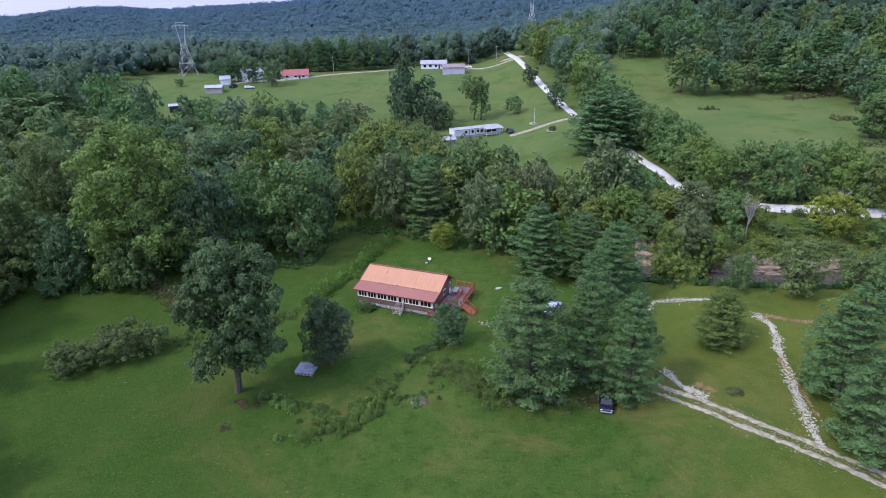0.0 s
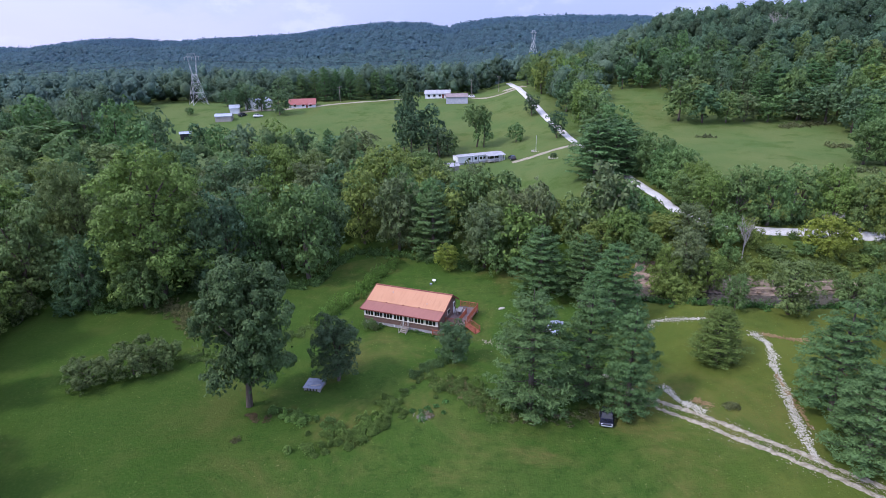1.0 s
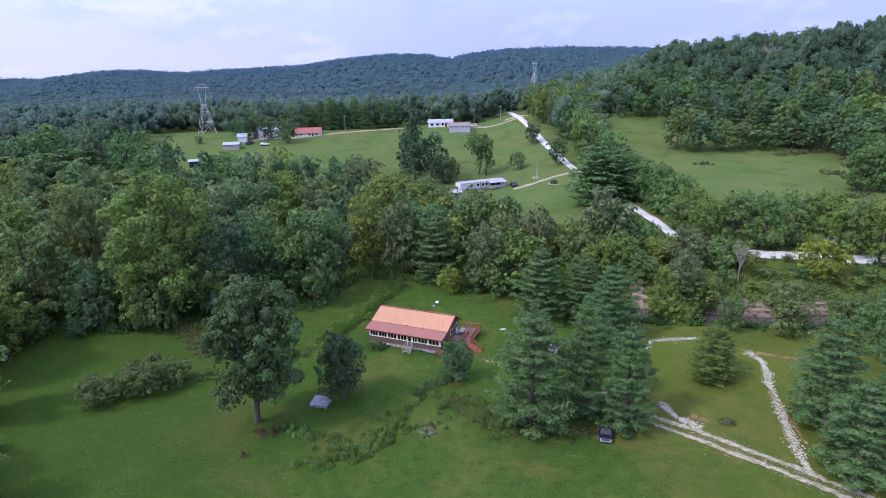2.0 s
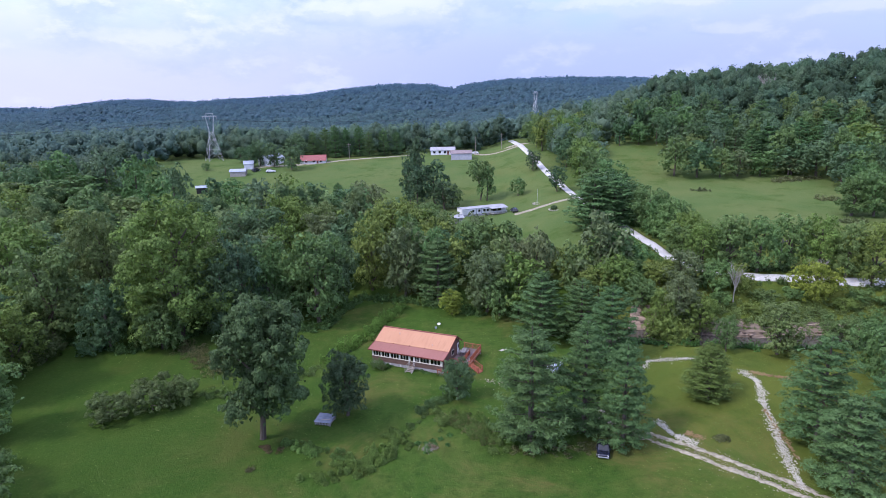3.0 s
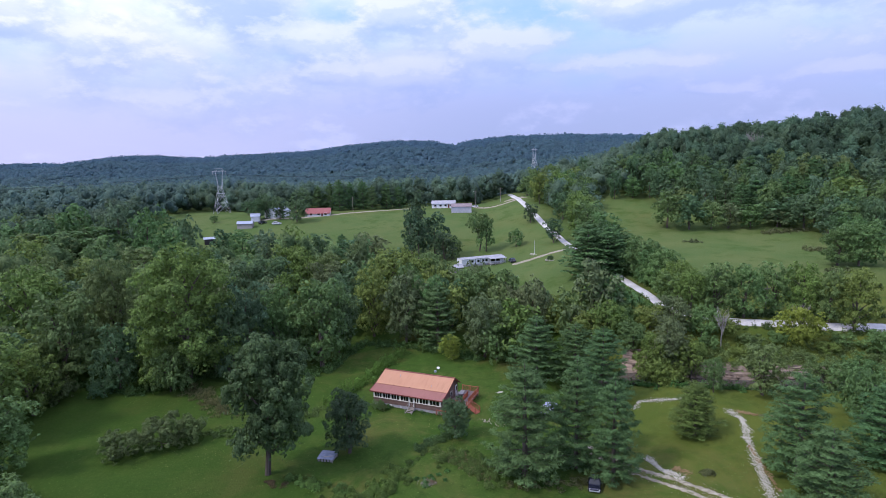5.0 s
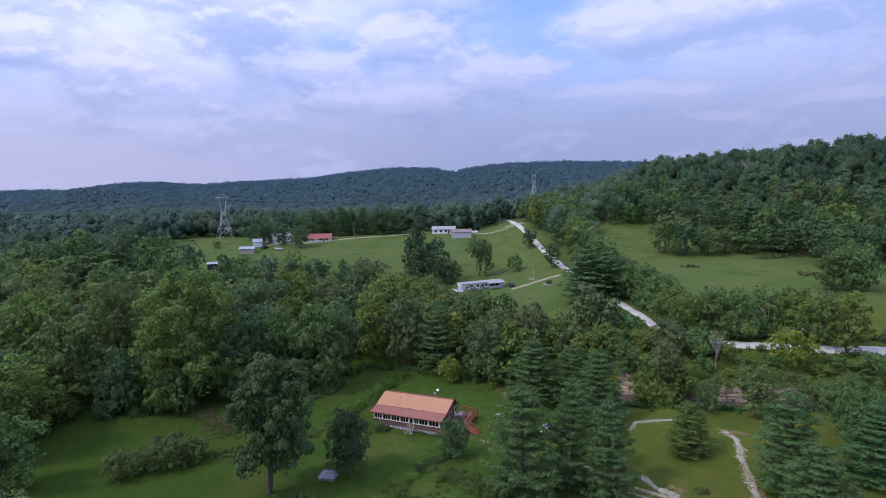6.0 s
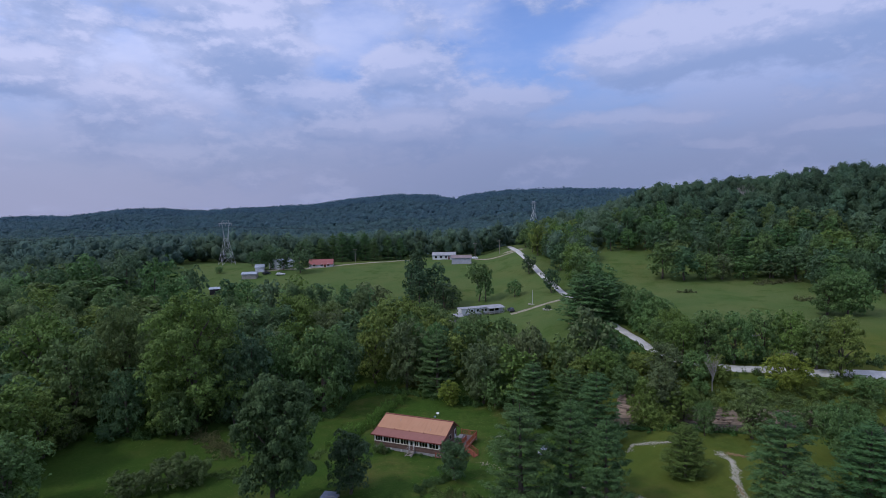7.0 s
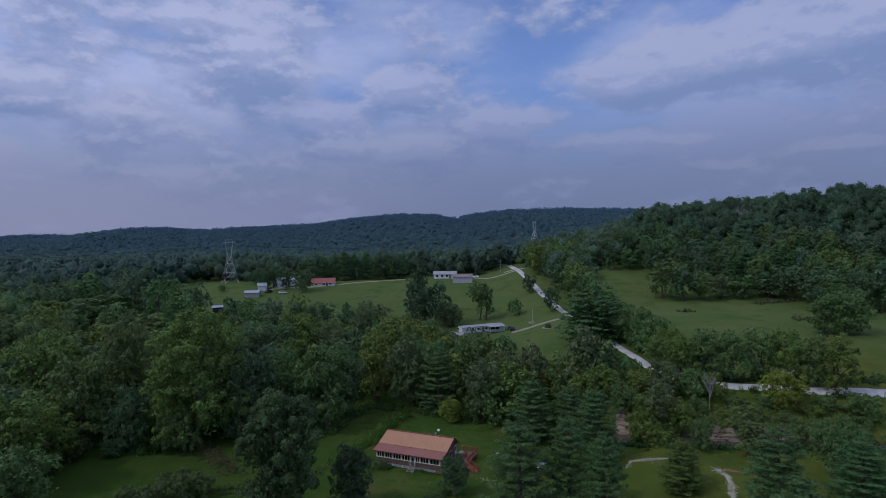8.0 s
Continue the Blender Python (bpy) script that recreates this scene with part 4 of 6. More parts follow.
def slab(x0, x1, y0, y1, z0, z1, bm=None, m=None, bevel=0.0):
    """A box, added to bm."""
    bm = bm or bmesh.new()
    t = Matrix.Translation(((x0 + x1) / 2, (y0 + y1) / 2, (z0 + z1) / 2)) @ Matrix.Diagonal((abs(x1 - x0), abs(y1 - y0), abs(z1 - z0), 1))
    made = bmesh.ops.create_cube(bm, size=1, matrix=(m or Matrix.Identity(4)) @ t)
    if bevel:
        edges = {e for v in made["verts"] for e in v.link_edges}
        bmesh.ops.bevel(bm, geom=list(edges), offset=bevel, segments=1, affect="EDGES")
    return bm


def rod(a, b, r, bm=None, sides=8, r2=None):
    """A round bar from a to b, added to bm."""
    bm = bm or bmesh.new()
    a, b = Vector(a), Vector(b)
    m = Matrix.Translation((a + b) / 2) @ (b - a).to_track_quat("Z", "Y").to_matrix().to_4x4()
    bmesh.ops.create_cone(bm, cap_ends=True, segments=sides, radius1=r, radius2=r if r2 is None else r2, depth=(b - a).length, matrix=m)
    return bm


def sheet(points, thick, bm=None):
    """A flat plate through the points, with a thickness along its normal (below it)."""
    bm = bm or bmesh.new()
    p = [Vector(q) for q in points]
    nrm = (p[1] - p[0]).cross(p[2] - p[0]).normalized() * thick
    top, low = [bm.verts.new(q) for q in p], [bm.verts.new(q - nrm) for q in p]
    bm.faces.new(top)
    bm.faces.new(low[::-1])
    for i in range(len(p)):
        j = (i + 1) % len(p)
        bm.faces.new((top[j], top[i], low[i], low[j]))
    return bm


def thing(name, x, y, turn, label, category, group="", z=None):
    ob = new(name)
    ob.matrix_world = pose(x, y, hz(x, y) if z is None else z, 0, 0, turn)
    return tagged(ob, label, category, group)


def metal_roof(name, colour, stain):
    m = Nodes(name, 0.6, 0.0, 0.3)
    vec = m.coords("Object")
    streak = m.noise(1.2, 4, 0.6, m.coords("Object", (3.0, 0.35, 0.35)))
    c = m.mix(m.ramp(m.noise(0.5, 4, 0.6, vec), 0.3, 0.7, 0, 0.35), colour, stain)
    c = m.mix(m.ramp(streak, 0.45, 0.75, 0, 0.4), c, tuple(v * 0.72 for v in colour[:3]) + (1,))
    m.colour(c)
    m.bump(m.noise(9, 3, 0.5, vec), 0.1, 0.01)
    return m.mat


def board_material(name, a, b, along=(0.4, 5, 5), rough=0.75):
    m = Nodes(name, rough)
    info = m.node("ShaderNodeObjectInfo")
    grain = m.noise(3.0, 5, 0.6, m.coords("Object", along))
    c = m.mix(m.ramp(grain, 0.3, 0.7), a, b)
    c = m.mix(m.ramp(m.noise(0.7, 4, 0.6, m.coords("Object")), 0.5, 0.75, 0, 0.45), c, tuple(v * 0.6 for v in a[:3]) + (1,))
    hsv = m.node("ShaderNodeHueSaturation")
    m.link(c, hsv.inputs["Color"])
    m.link(m.ramp(info.outputs["Random"], 0, 1, 0.85, 1.15), hsv.inputs["Value"])
    m.colour(hsv.outputs[0])
    m.bump(grain, 0.25, 0.01)
    return m.mat


M_ROOF_UP = metal_roof("terracotta_metal_roof", (0.44, 0.225, 0.13, 1), (0.50, 0.275, 0.165, 1))
M_ROOF_LOW = metal_roof("rust_red_metal_roof", (0.27, 0.115, 0.092, 1), (0.33, 0.15, 0.12, 1))
M_TRIM_RED = mottled("dark_red_trim", (0.13, 0.035, 0.028, 1), (0.19, 0.055, 0.04, 1), 1.0, 0.6, bump=0.1)
M_SIDING = board_material("brown_siding", (0.115, 0.07, 0.058, 1), (0.175, 0.11, 0.09, 1), (0.3, 0.3, 9))
M_BLOCK = mottled("grey_block", (0.33, 0.32, 0.33, 1), (0.45, 0.44, 0.45, 1), 1.2, 0.95, bump=0.4)
M_CREAM = mottled("cream_paint", (0.70, 0.66, 0.58, 1), (0.80, 0.77, 0.70, 1), 1.5, 0.6, bump=0.1)
M_WHITE = mottled("white_paint", (0.70, 0.70, 0.72, 1), (0.80, 0.80, 0.80, 1), 0.8, 0.55, bump=0.08)
M_GLASS = Nodes("dark_window_glass", 0.06, spec=0.6).colour((0.012, 0.014, 0.016, 1)).mat
M_REDWOOD = board_material("red_stained_wood", (0.26, 0.075, 0.045, 1), (0.36, 0.12, 0.075, 1))
M_DECK = board_material("weathered_deck_boards", (0.15, 0.105, 0.10, 1), (0.24, 0.175, 0.165, 1))
M_GREYWOOD = board_material("grey_weathered_wood", (0.25, 0.23, 0.21, 1), (0.40, 0.37, 0.34, 1))
M_GALV = mottled("galvanised_sheet", (0.32, 0.36, 0.44, 1), (0.46, 0.50, 0.58, 1), 1.3, 0.45, 0.25, bump=0.1)
M_TARP = mottled("dull_blue_sheet", (0.17, 0.20, 0.26, 1), (0.29, 0.32, 0.39, 1), 1.6, 0.5, 0.1, bump=0.15)
M_STEEL = mottled("galvanised_steel", (0.45, 0.47, 0.48, 1), (0.58, 0.60, 0.60, 1), 1.0, 0.5, 0.4, bump=0.05)
M_GREYROOF = mottled("grey_roof", (0.30, 0.30, 0.33, 1), (0.42, 0.42, 0.45, 1), 0.8, 0.6, bump=0.1)
M_REDROOF = metal_roof("red_metal_roof", (0.27, 0.085, 0.08, 1), (0.34, 0.14, 0.13, 1))
M_RUBBER = mottled("rubber", (0.02, 0.02, 0.02, 1), (0.035, 0.035, 0.035, 1), 4, 0.9)
M_POLE = bark_material("weathered_pole", (0.22, 0.19, 0.16, 1), (0.36, 0.32, 0.28, 1))


# ---- the cabin on the lawn ----
def gable_plate(x, pts, material, name, parent, thick=0.18):
    bm = bmesh.new()
    a = [bm.verts.new((x, y, z)) for y, z in pts]
    b = [bm.verts.new((x - thick, y, z)) for y, z in pts]
    bm.faces.new(a)
    bm.faces.new(b[::-1])
    for i in range(len(pts)):
        j = (i + 1) % len(pts)
        bm.faces.new((a[j], a[i], b[i], b[j]))
    bmesh.ops.recalc_face_normals(bm, faces=bm.faces)
    return part(name, bm, material, parent)


def make_house():
    L, D = 13.7, 8.3
    EAVE, BREAK, RIDGE, BACK = (-0.5, 2.90), (2.15, 3.42), (5.9, 4.85), (8.65, 2.95)
    house = thing("house", -14.5, 84.55, -22, "single-storey brown cabin with an orange and rust-red metal roof", "house", z=-0.05)
    part("foundation", slab(0.06, L - 0.06, 0.06, D - 0.06, -0.6, 0.62), M_BLOCK, house, "grey block foundation")
    wall = part("front_wall", slab(0, L, 0, 0.16, 0.62, 1.54), M_SIDING, house, "brown horizontal siding")
    for k in range(5):
        part("siding_board", slab(0.0, L, -0.022, -0.002, 0.64 + k * 0.18, 0.64 + k * 0.18 + 0.165, bevel=0.006), M_SIDING, wall)
    part("back_wall", slab(0, L, D - 0.16, D, 0.62, 3.2), M_SIDING, house)
    side = [(0.17, 0.62), (D - 0.17, 0.62), (D - 0.17, 3.05), (5.9, 4.72), (2.15, 3.30), (0.17, 2.90)]
    gable_plate(0.18, side, M_SIDING, "side_wall", house)
    east = gable_plate(L, side, M_SIDING, "side_wall", house)
    for k in range(16):
        z = 0.66 + k * 0.23
        y0 = 0.2 if z < 2.75 else 0.2 + (z - 2.75) * 3.2
        y1 = D - 0.2 if z < 2.9 else D - 0.2 - (z - 2.9) * 1.45
        if y1 - y0 > 0.6:
            part("siding_board", slab(L, L + 0.02, y0, y1, z, z + 0.21), M_SIDING, east)
    # the band of porch windows
    part("header_trim", slab(-0.02, L + 0.02, -0.03, 0.14, 2.60, 2.82), M_CREAM, house, "cream painted trim")
    part("sill_trim", slab(-0.02, L + 0.02, -0.05, 0.14, 1.53, 1.61), M_CREAM, house, "cream painted sill")
    groups = [(0.25, 1.75, 3), (1.98, 3.5, 3), (3.75, 5.4, 3), (5.65, 7.3, 3), (8.5, 9.3, 2), (9.5, 11.2, 3), (11.5, 13.35, 3)]
    for x0, x1, n in groups:
        bm = slab(x0, x1, -0.035, 0.10, 1.61, 1.66)
        slab(x0, x1, -0.035, 0.10, 2.56, 2.60, bm)
        for k in range(n + 1):
            x = x0 + (x1 - x0) * k / n
            slab(x - 0.04, x + 0.04, -0.035, 0.10, 1.66, 2.56, bm)
        win = part("window_frame", bm, M_CREAM, house, "cream window frame")
        for k in range(n):
            a, b = x0 + (x1 - x0) * k / n, x0 + (x1 - x0) * (k + 1) / n
            part("pane", slab(a + 0.05, b - 0.05, 0.02, 0.035, 1.66, 2.56), M_GLASS, win)
    edges = [0.0] + [v for g in groups[:4] for v in g[:2]] + [7.45, 8.35] + [v for g in groups[4:] for v in g[:2]] + [L]
    for a, b in zip(edges[0::2], edges[1::2]):
        if b - a > 0.05:
            part("mullion_post", slab(a, b, -0.028, 0.12, 1.61, 2.60), M_CREAM, house, "cream post")
    frame_bm = slab(7.45, 7.53, -0.05, 0.12, 0.75, 2.6)
    slab(8.27, 8.35, -0.05, 0.12, 0.75, 2.6, frame_bm)
    door = part("door_frame", frame_bm, M_WHITE, house, "white door frame")
    part("door_leaf", slab(7.53, 8.27, -0.01, 0.05, 0.75, 2.56), M_CREAM, door)
    part("pane", slab(7.66, 8.14, -0.026, -0.012, 1.55, 2.4), M_GLASS, door)
    # roof: a shallow porch slope below a steeper main slope, and the far slope
    x0, x1 = -0.5, L + 0.42

    def slope(name, a, b, material, label, ribs):
        pa, pb = Vector((0, *a)), Vector((0, *b))
        ob = part(name, sheet([(x0, *a), (x1, *a), (x1, *b), (x0, *b)], 0.07), material, house, label)
        d = (pb - pa)
        nrm = Vector((1, 0, 0)).cross(d).normalized()
        k = int((x1 - x0) / ribs)
        for i in range(k + 1):
            x = x0 + 0.02 + (x1 - x0 - 0.04) * i / k
            bm = bmesh.new()
            q = [pa + nrm * 0.001, pb + nrm * 0.001, pb + nrm * 0.014, pa + nrm * 0.014]
            v0, v1 = [bm.verts.new((x - 0.014, p.y, p.z)) for p in q], [bm.verts.new((x + 0.014, p.y, p.z)) for p in q]
            bm.faces.new((v0[3], v0[2], v1[2], v1[3]))
            bm.faces.new((v0[0], v0[1], v0[2], v0[3]))
            bm.faces.new((v1[3], v1[2], v1[1], v1[0]))
            bm.faces.new((v0[0], v0[3], v1[3], v1[0]))
            part("rib", bm, material, ob)
        return ob

    slope("porch_roof", EAVE, (2.15, 3.40), M_ROOF_LOW, "rust-red ribbed metal roof", 0.46)
    slope("main_roof", (2.02, 3.44), RIDGE, M_ROOF_UP, "faded terracotta ribbed metal roof", 0.46)
    slope("back_roof", BACK, (5.9, 4.85), M_ROOF_UP, "", 0.46)
    cap = sheet([(x0, 5.68, 4.80), (x1, 5.68, 4.80), (x1, 5.9, 4.90), (x0, 5.9, 4.90)], 0.02)
    sheet([(x0, 5.9, 4.90), (x1, 5.9, 4.90), (x1, 6.12, 4.80), (x0, 6.12, 4.80)], 0.02, cap)
    part("ridge_cap", cap, M_TRIM_RED, house, "dark red ridge cap")
    for x in (x0 - 0.03, x1 + 0.03):
        for a, b in ((EAVE, BREAK), (BREAK, RIDGE), (RIDGE, BACK)):
            bm = sheet([(x - 0.04, a[0], a[1] + 0.05), (x + 0.04, a[0], a[1] + 0.05), (x + 0.04, b[0], b[1] + 0.05), (x - 0.04, b[0], b[1] + 0.05)], 0.22)
            part("rake_trim", bm, M_TRIM_RED, house, "dark red rake board")
    part("fascia", slab(x0, x1, -0.54, -0.51, 2.72, 2.92), M_TRIM_RED, house, "dark red fascia")
    part("soffit", slab(x0 + 0.05, x1 - 0.05, -0.5, 0.0, 2.80, 2.83), M_CREAM, house)
    for x, y, r in ((3.5, 4.4, 0.06), (10.6, 2.9, 0.05)):
        z = 3.42 + (y - 2.15) * 0.381
        part("vent_pipe", rod((x, y, z - 0.05), (x, y, z + 0.38), r), M_BLOCK, house, "grey roof vent pipe")
    for x in (3.2, 6.4, 9.4):
        part("roof_bracket", slab(x, x + 0.25, 1.95, 2.10, 3.42, 3.52, bevel=0.02), M_TRIM_RED, house)
    # front steps
    steps = thing("front_steps", 0, 0, 0, "weathered grey wooden steps up to the cabin door", "steps")
    steps.matrix_world = house.matrix_world @ pose(7.45, 0, 0)
    for k in range(5):
        part("tread", slab(-0.12, 1.05, -0.42 - k * 0.30, -0.10 - k * 0.30, 0.62 - k * 0.15 - 0.04, 0.62 - k * 0.15, bevel=0.008), M_POLE, steps)
    for x in (-0.15, 1.06):
        part("stringer", sheet([(x - 0.03, -1.75, 0.02), (x + 0.03, -1.75, 0.02), (x + 0.03, -0.06, 0.66), (x - 0.03, -0.06, 0.66)], 0.22), M_GREYWOOD, steps)
        part("handrail", rod((x, -1.62, 0.92), (x, -0.1, 1.5), 0.035), M_GREYWOOD, steps)
        for y, z in ((-1.6, 0.0), (-0.14, 0.6)):
            part("post", slab(x - 0.04, x + 0.04, y - 0.04, y + 0.04, z, z + 0.92), M_GREYWOOD, steps)
    for x in (3.4, 3.62, 5.6):
        tagged(part("foundation_vent", slab(x, x + 0.16, -0.02, 0.05, 0.12, 0.55), M_WHITE, house), "pale vent")
    # gable door on the deck side
    gd = part("side_door", slab(L + 0.015, L + 0.07, 7.0, 7.85, 0.85, 2.85, bevel=0.01), M_WHITE, house, "white side door")
    part("pane", slab(L + 0.071, L + 0.082, 7.15, 7.7, 1.8, 2.65), M_GLASS, gd)
    gw = part("side_window", slab(L + 0.015, L + 0.06, 4.3, 5.4, 1.6, 2.6, bevel=0.01), M_CREAM, house, "cream framed side window")
    part("pane", slab(L + 0.061, L + 0.072, 4.4, 5.3, 1.7, 2.5), M_GLASS, gw)
    return house


def railing(root, a, b, z, material, height_=0.98, gap=0.16, z2=None):
    """Posts, rails and balusters from a to b on a deck at height z."""
    ax, ay = a
    bx, by = b
    z2 = z if z2 is None else z2
    n = max(1, round(math.hypot(bx - ax, by - ay) / 1.6))
    at = lambda t, dz: (ax + (bx - ax) * t, ay + (by - ay) * t, z + (z2 - z) * t + dz)
    for k in range(n + 1):
        p = at(k / n, 0)
        part("post", slab(p[0] - 0.06, p[0] + 0.06, p[1] - 0.06, p[1] + 0.06, p[2] - 0.25, p[2] + height_ + 0.1), material, root)
    for dz, r in ((height_, 0.055), (0.14, 0.035)):
        part("rail", rod(at(0, dz), at(1, dz), r, None, 4), material, root)
    m = int(math.hypot(bx - ax, by - ay) / gap)
    for k in range(1, m):
        p, q = at(k / m, 0.14), at(k / m, height_)
        part("baluster", slab(p[0] - 0.022, p[0] + 0.022, p[1] - 0.022, p[1] + 0.022, p[2], q[2]), material, root)


def make_deck(house):
    deck = thing("deck", 0, 0, 0, "weathered grey wooden deck with red-stained railings beside the cabin", "deck")
    deck.matrix_world = house.matrix_world @ pose(13.78, 3.0, 0)
    W, D, Z = 3.5, 7.2, 0.86
    n = 24
    for k in range(n):
        part("deck_board", slab(0, W, D * k / n + 0.012, D * (k + 1) / n - 0.012, Z - 0.04, Z), M_DECK, deck)
    part("rim_joist", slab(0, W, -0.05, 0.0, Z - 0.3, Z - 0.02), M_REDWOOD, deck, "red-stained joist")
    part("rim_joist", slab(W, W + 0.05, -0.05, D, Z - 0.3, Z - 0.02), M_REDWOOD, deck, "red-stained joist")
    for x, y in ((0.2, 0.2), (W - 0.1, 0.2), (W - 0.1, D / 2), (W - 0.1, D - 0.2), (0.2, D - 0.2)):
        part("pier", slab(x - 0.08, x + 0.08, y - 0.08, y + 0.08, -0.5, Z - 0.05), M_GREYWOOD, deck)
    railing(deck, (W - 0.05, 1.5), (W - 0.05, D - 0.05), Z, M_REDWOOD)
    railing(deck, (W - 1.25, 0.9), (W - 1.25, D * 0.62), Z, M_REDWOOD)
    railing(deck, (0.2, D - 0.05), (W - 0.05, D - 0.05), Z, M_REDWOOD)
    railing(deck, (0.1, 0.02), (1.9, 0.02), Z, M_REDWOOD)
    # ramp down to the lawn
    ramp = thing("ramp", 0, 0, 0, "red-stained wooden ramp with railings down to the lawn", "ramp")
    ramp.matrix_world = deck.matrix_world @ pose(W + 0.05, 0.1, 0, 0, 0, -20)
    for k in range(10):
        a, b = k / 10 * 2.3, (k + 1) / 10 * 2.3
        za, zb = Z - a / 2.3 * 0.75, Z - b / 2.3 * 0.75
        part("ramp_board", sheet([(a + 0.01, 0, za), (b - 0.01, 0, zb), (b - 0.01, 1.2, zb), (a + 0.01, 1.2, za)], 0.04), M_REDWOOD, ramp)
    for y in (0.02, 1.18):
        railing(ramp, (0.1, y), (2.2, y), Z - 0.05, M_REDWOOD, 1.0, 0.2, 0.12)
    fence = thing("fence_panel", 0, 0, 0, "low red-stained wooden fence panel at the cabin corner", "fence")
    fence.matrix_world = house.matrix_world @ pose(12.9, -0.35, 0)
    railing(fence, (0, 0), (1.9, 0.0), 0.1, M_REDWOOD, 0.95, 0.14)
    # a table with benches and a grill on the deck
    table = thing("picnic_table", 0, 0, 0, "grey weathered picnic table on the deck", "table")
    table.matrix_world = deck.matrix_world @ pose(1.1, 4.3, Z, 0, 0, 8)
    part("tabletop", slab(-0.4, 0.4, -0.9, 0.9, 0.70, 0.75, bevel=0.01), M_GREYWOOD, table)
    for y in (-0.7, 0.7):
        for x in (-0.32, 0.32):
            part("leg", slab(x - 0.04, x + 0.04, y - 0.04, y + 0.04, 0, 0.70), M_GREYWOOD, table)
    for s in (-1, 1):
        bench = thing("bench", 0, 0, 0, "grey weathered bench beside the picnic table", "bench", "benches on the deck")
        bench.matrix_world = table.matrix_world @ pose(s * 0.75, 0, 0)
        part("seat", slab(-0.15, 0.15, -0.85, 0.85, 0.40, 0.45, bevel=0.01), M_GREYWOOD, bench)
        for y in (-0.65, 0.65):
            part("leg", slab(-0.12, 0.12, y - 0.04, y + 0.04, 0, 0.40), M_GREYWOOD, bench)


HOUSE = make_house()
make_deck(HOUSE)


# ---- undergrowth, stones and small things on the land ----
def weeds(name, line, width, count, tall, colour, label, seed, size=0.2, slim=0.55):
    """Rank growth along a line: many small sprays in clumps, denser at the middle."""
    rng = np.random.default_rng(seed)
    p = np.array(line, float)
    seg = np.linalg.norm(np.diff(p, axis=0), axis=1)
    total = np.concatenate([[0], np.cumsum(seg)])
    clumps = max(6, int(total[-1] * width / 0.45))
    t = rng.uniform(0, total[-1], clumps)
    cx, cy = np.interp(t, total, p[:, 0]), np.interp(t, total, p[:, 1])
    cx, cy = cx + rng.normal(0, width / 3, clumps), cy + rng.normal(0, width / 3, clumps)
    ch, cr = tall * rng.uniform(0.2, 1.0, clumps) ** 1.3, rng.uniform(0.25, 0.75, clumps)
    k = rng.integers(0, clumps, count)
    d = unit(rng.normal(0, 1, (count, 3)))
    d[:, 2] = np.abs(d[:, 2])
    s = rng.uniform(0.6, 1.05, (count, 1))
    x, y = cx[k] + d[:, 0] * cr[k] * s[:, 0], cy[k] + d[:, 1] * cr[k] * s[:, 0]
    z = height(x, y) + 0.05 + d[:, 2] * ch[k] * s[:, 0]
    v, f = cards(rng, np.stack([x, y, z], 1), unit(d + [0, 0, 0.5]), size * rng.uniform(0.45, 1.2, count), 0.35, slim, 0.7)
    ob = new(name, mesh_np(name, v, f, M_WEED))
    ob.color = (*colour, 1)
    return tagged(ob, label, "undergrowth", kind="stuff")


def stones(name, line, width, count, sizes, label, seed, material=None, spread=0.33):
    """Loose stones along a line, each a small uneven lump."""
    rng = np.random.default_rng(seed)
    p = np.array(line, float)
    seg = np.linalg.norm(np.diff(p, axis=0), axis=1)
    total = np.concatenate([[0], np.cumsum(seg)])
    t = rng.uniform(0, total[-1], count)
    off = rng.normal(0, width * spread, (count, 2)) * (0.85 + 0.3 * np.sin(t * 0.9 + seed)[:, None])
    x, y = np.interp(t, total, p[:, 0]) + off[:, 0], np.interp(t, total, p[:, 1]) + off[:, 1]
    base = np.array([(1, 0, 0), (0.3, 0.95, 0), (-0.8, 0.6, 0), (-0.8, -0.6, 0), (0.3, -0.95, 0), (0.5, 0.1, 0.7), (-0.35, 0.3, 0.75), (-0.1, -0.4, 0.7), (0, 0, -0.5)])
    tri = np.array([(0, 1, 5), (1, 6, 5), (1, 2, 6), (2, 3, 6), (3, 7, 6), (3, 4, 7), (4, 5, 7), (4, 0, 5), (5, 6, 7), (1, 0, 8), (2, 1, 8), (3, 2, 8), (4, 3, 8), (0, 4, 8)])
    r = rng.uniform(*sizes, count) * rng.uniform(0.6, 1, count)
    v = base[None] * (1 + rng.normal(0, 0.16, (count, 9, 3))) * r[:, None, None] * np.stack([np.ones(count), rng.uniform(0.6, 1, count), rng.uniform(0.45, 0.8, count)], 1)[:, None]
    a = rng.uniform(0, 6.28, count)
    c, s = np.cos(a)[:, None], np.sin(a)[:, None]
    v = np.stack([v[..., 0] * c - v[..., 1] * s, v[..., 0] * s + v[..., 1] * c, v[..., 2]], -1)
    v += np.stack([x, y, height(x, y) + 0.1 * r], -1)[:, None]
    f = tri[None] + (np.arange(count) * 9)[:, None, None]
    return tagged(new(name, mesh_np(name, v.reshape(-1, 3), f.reshape(-1, 3), material or M_STONE)), label, "stones", kind="stuff")


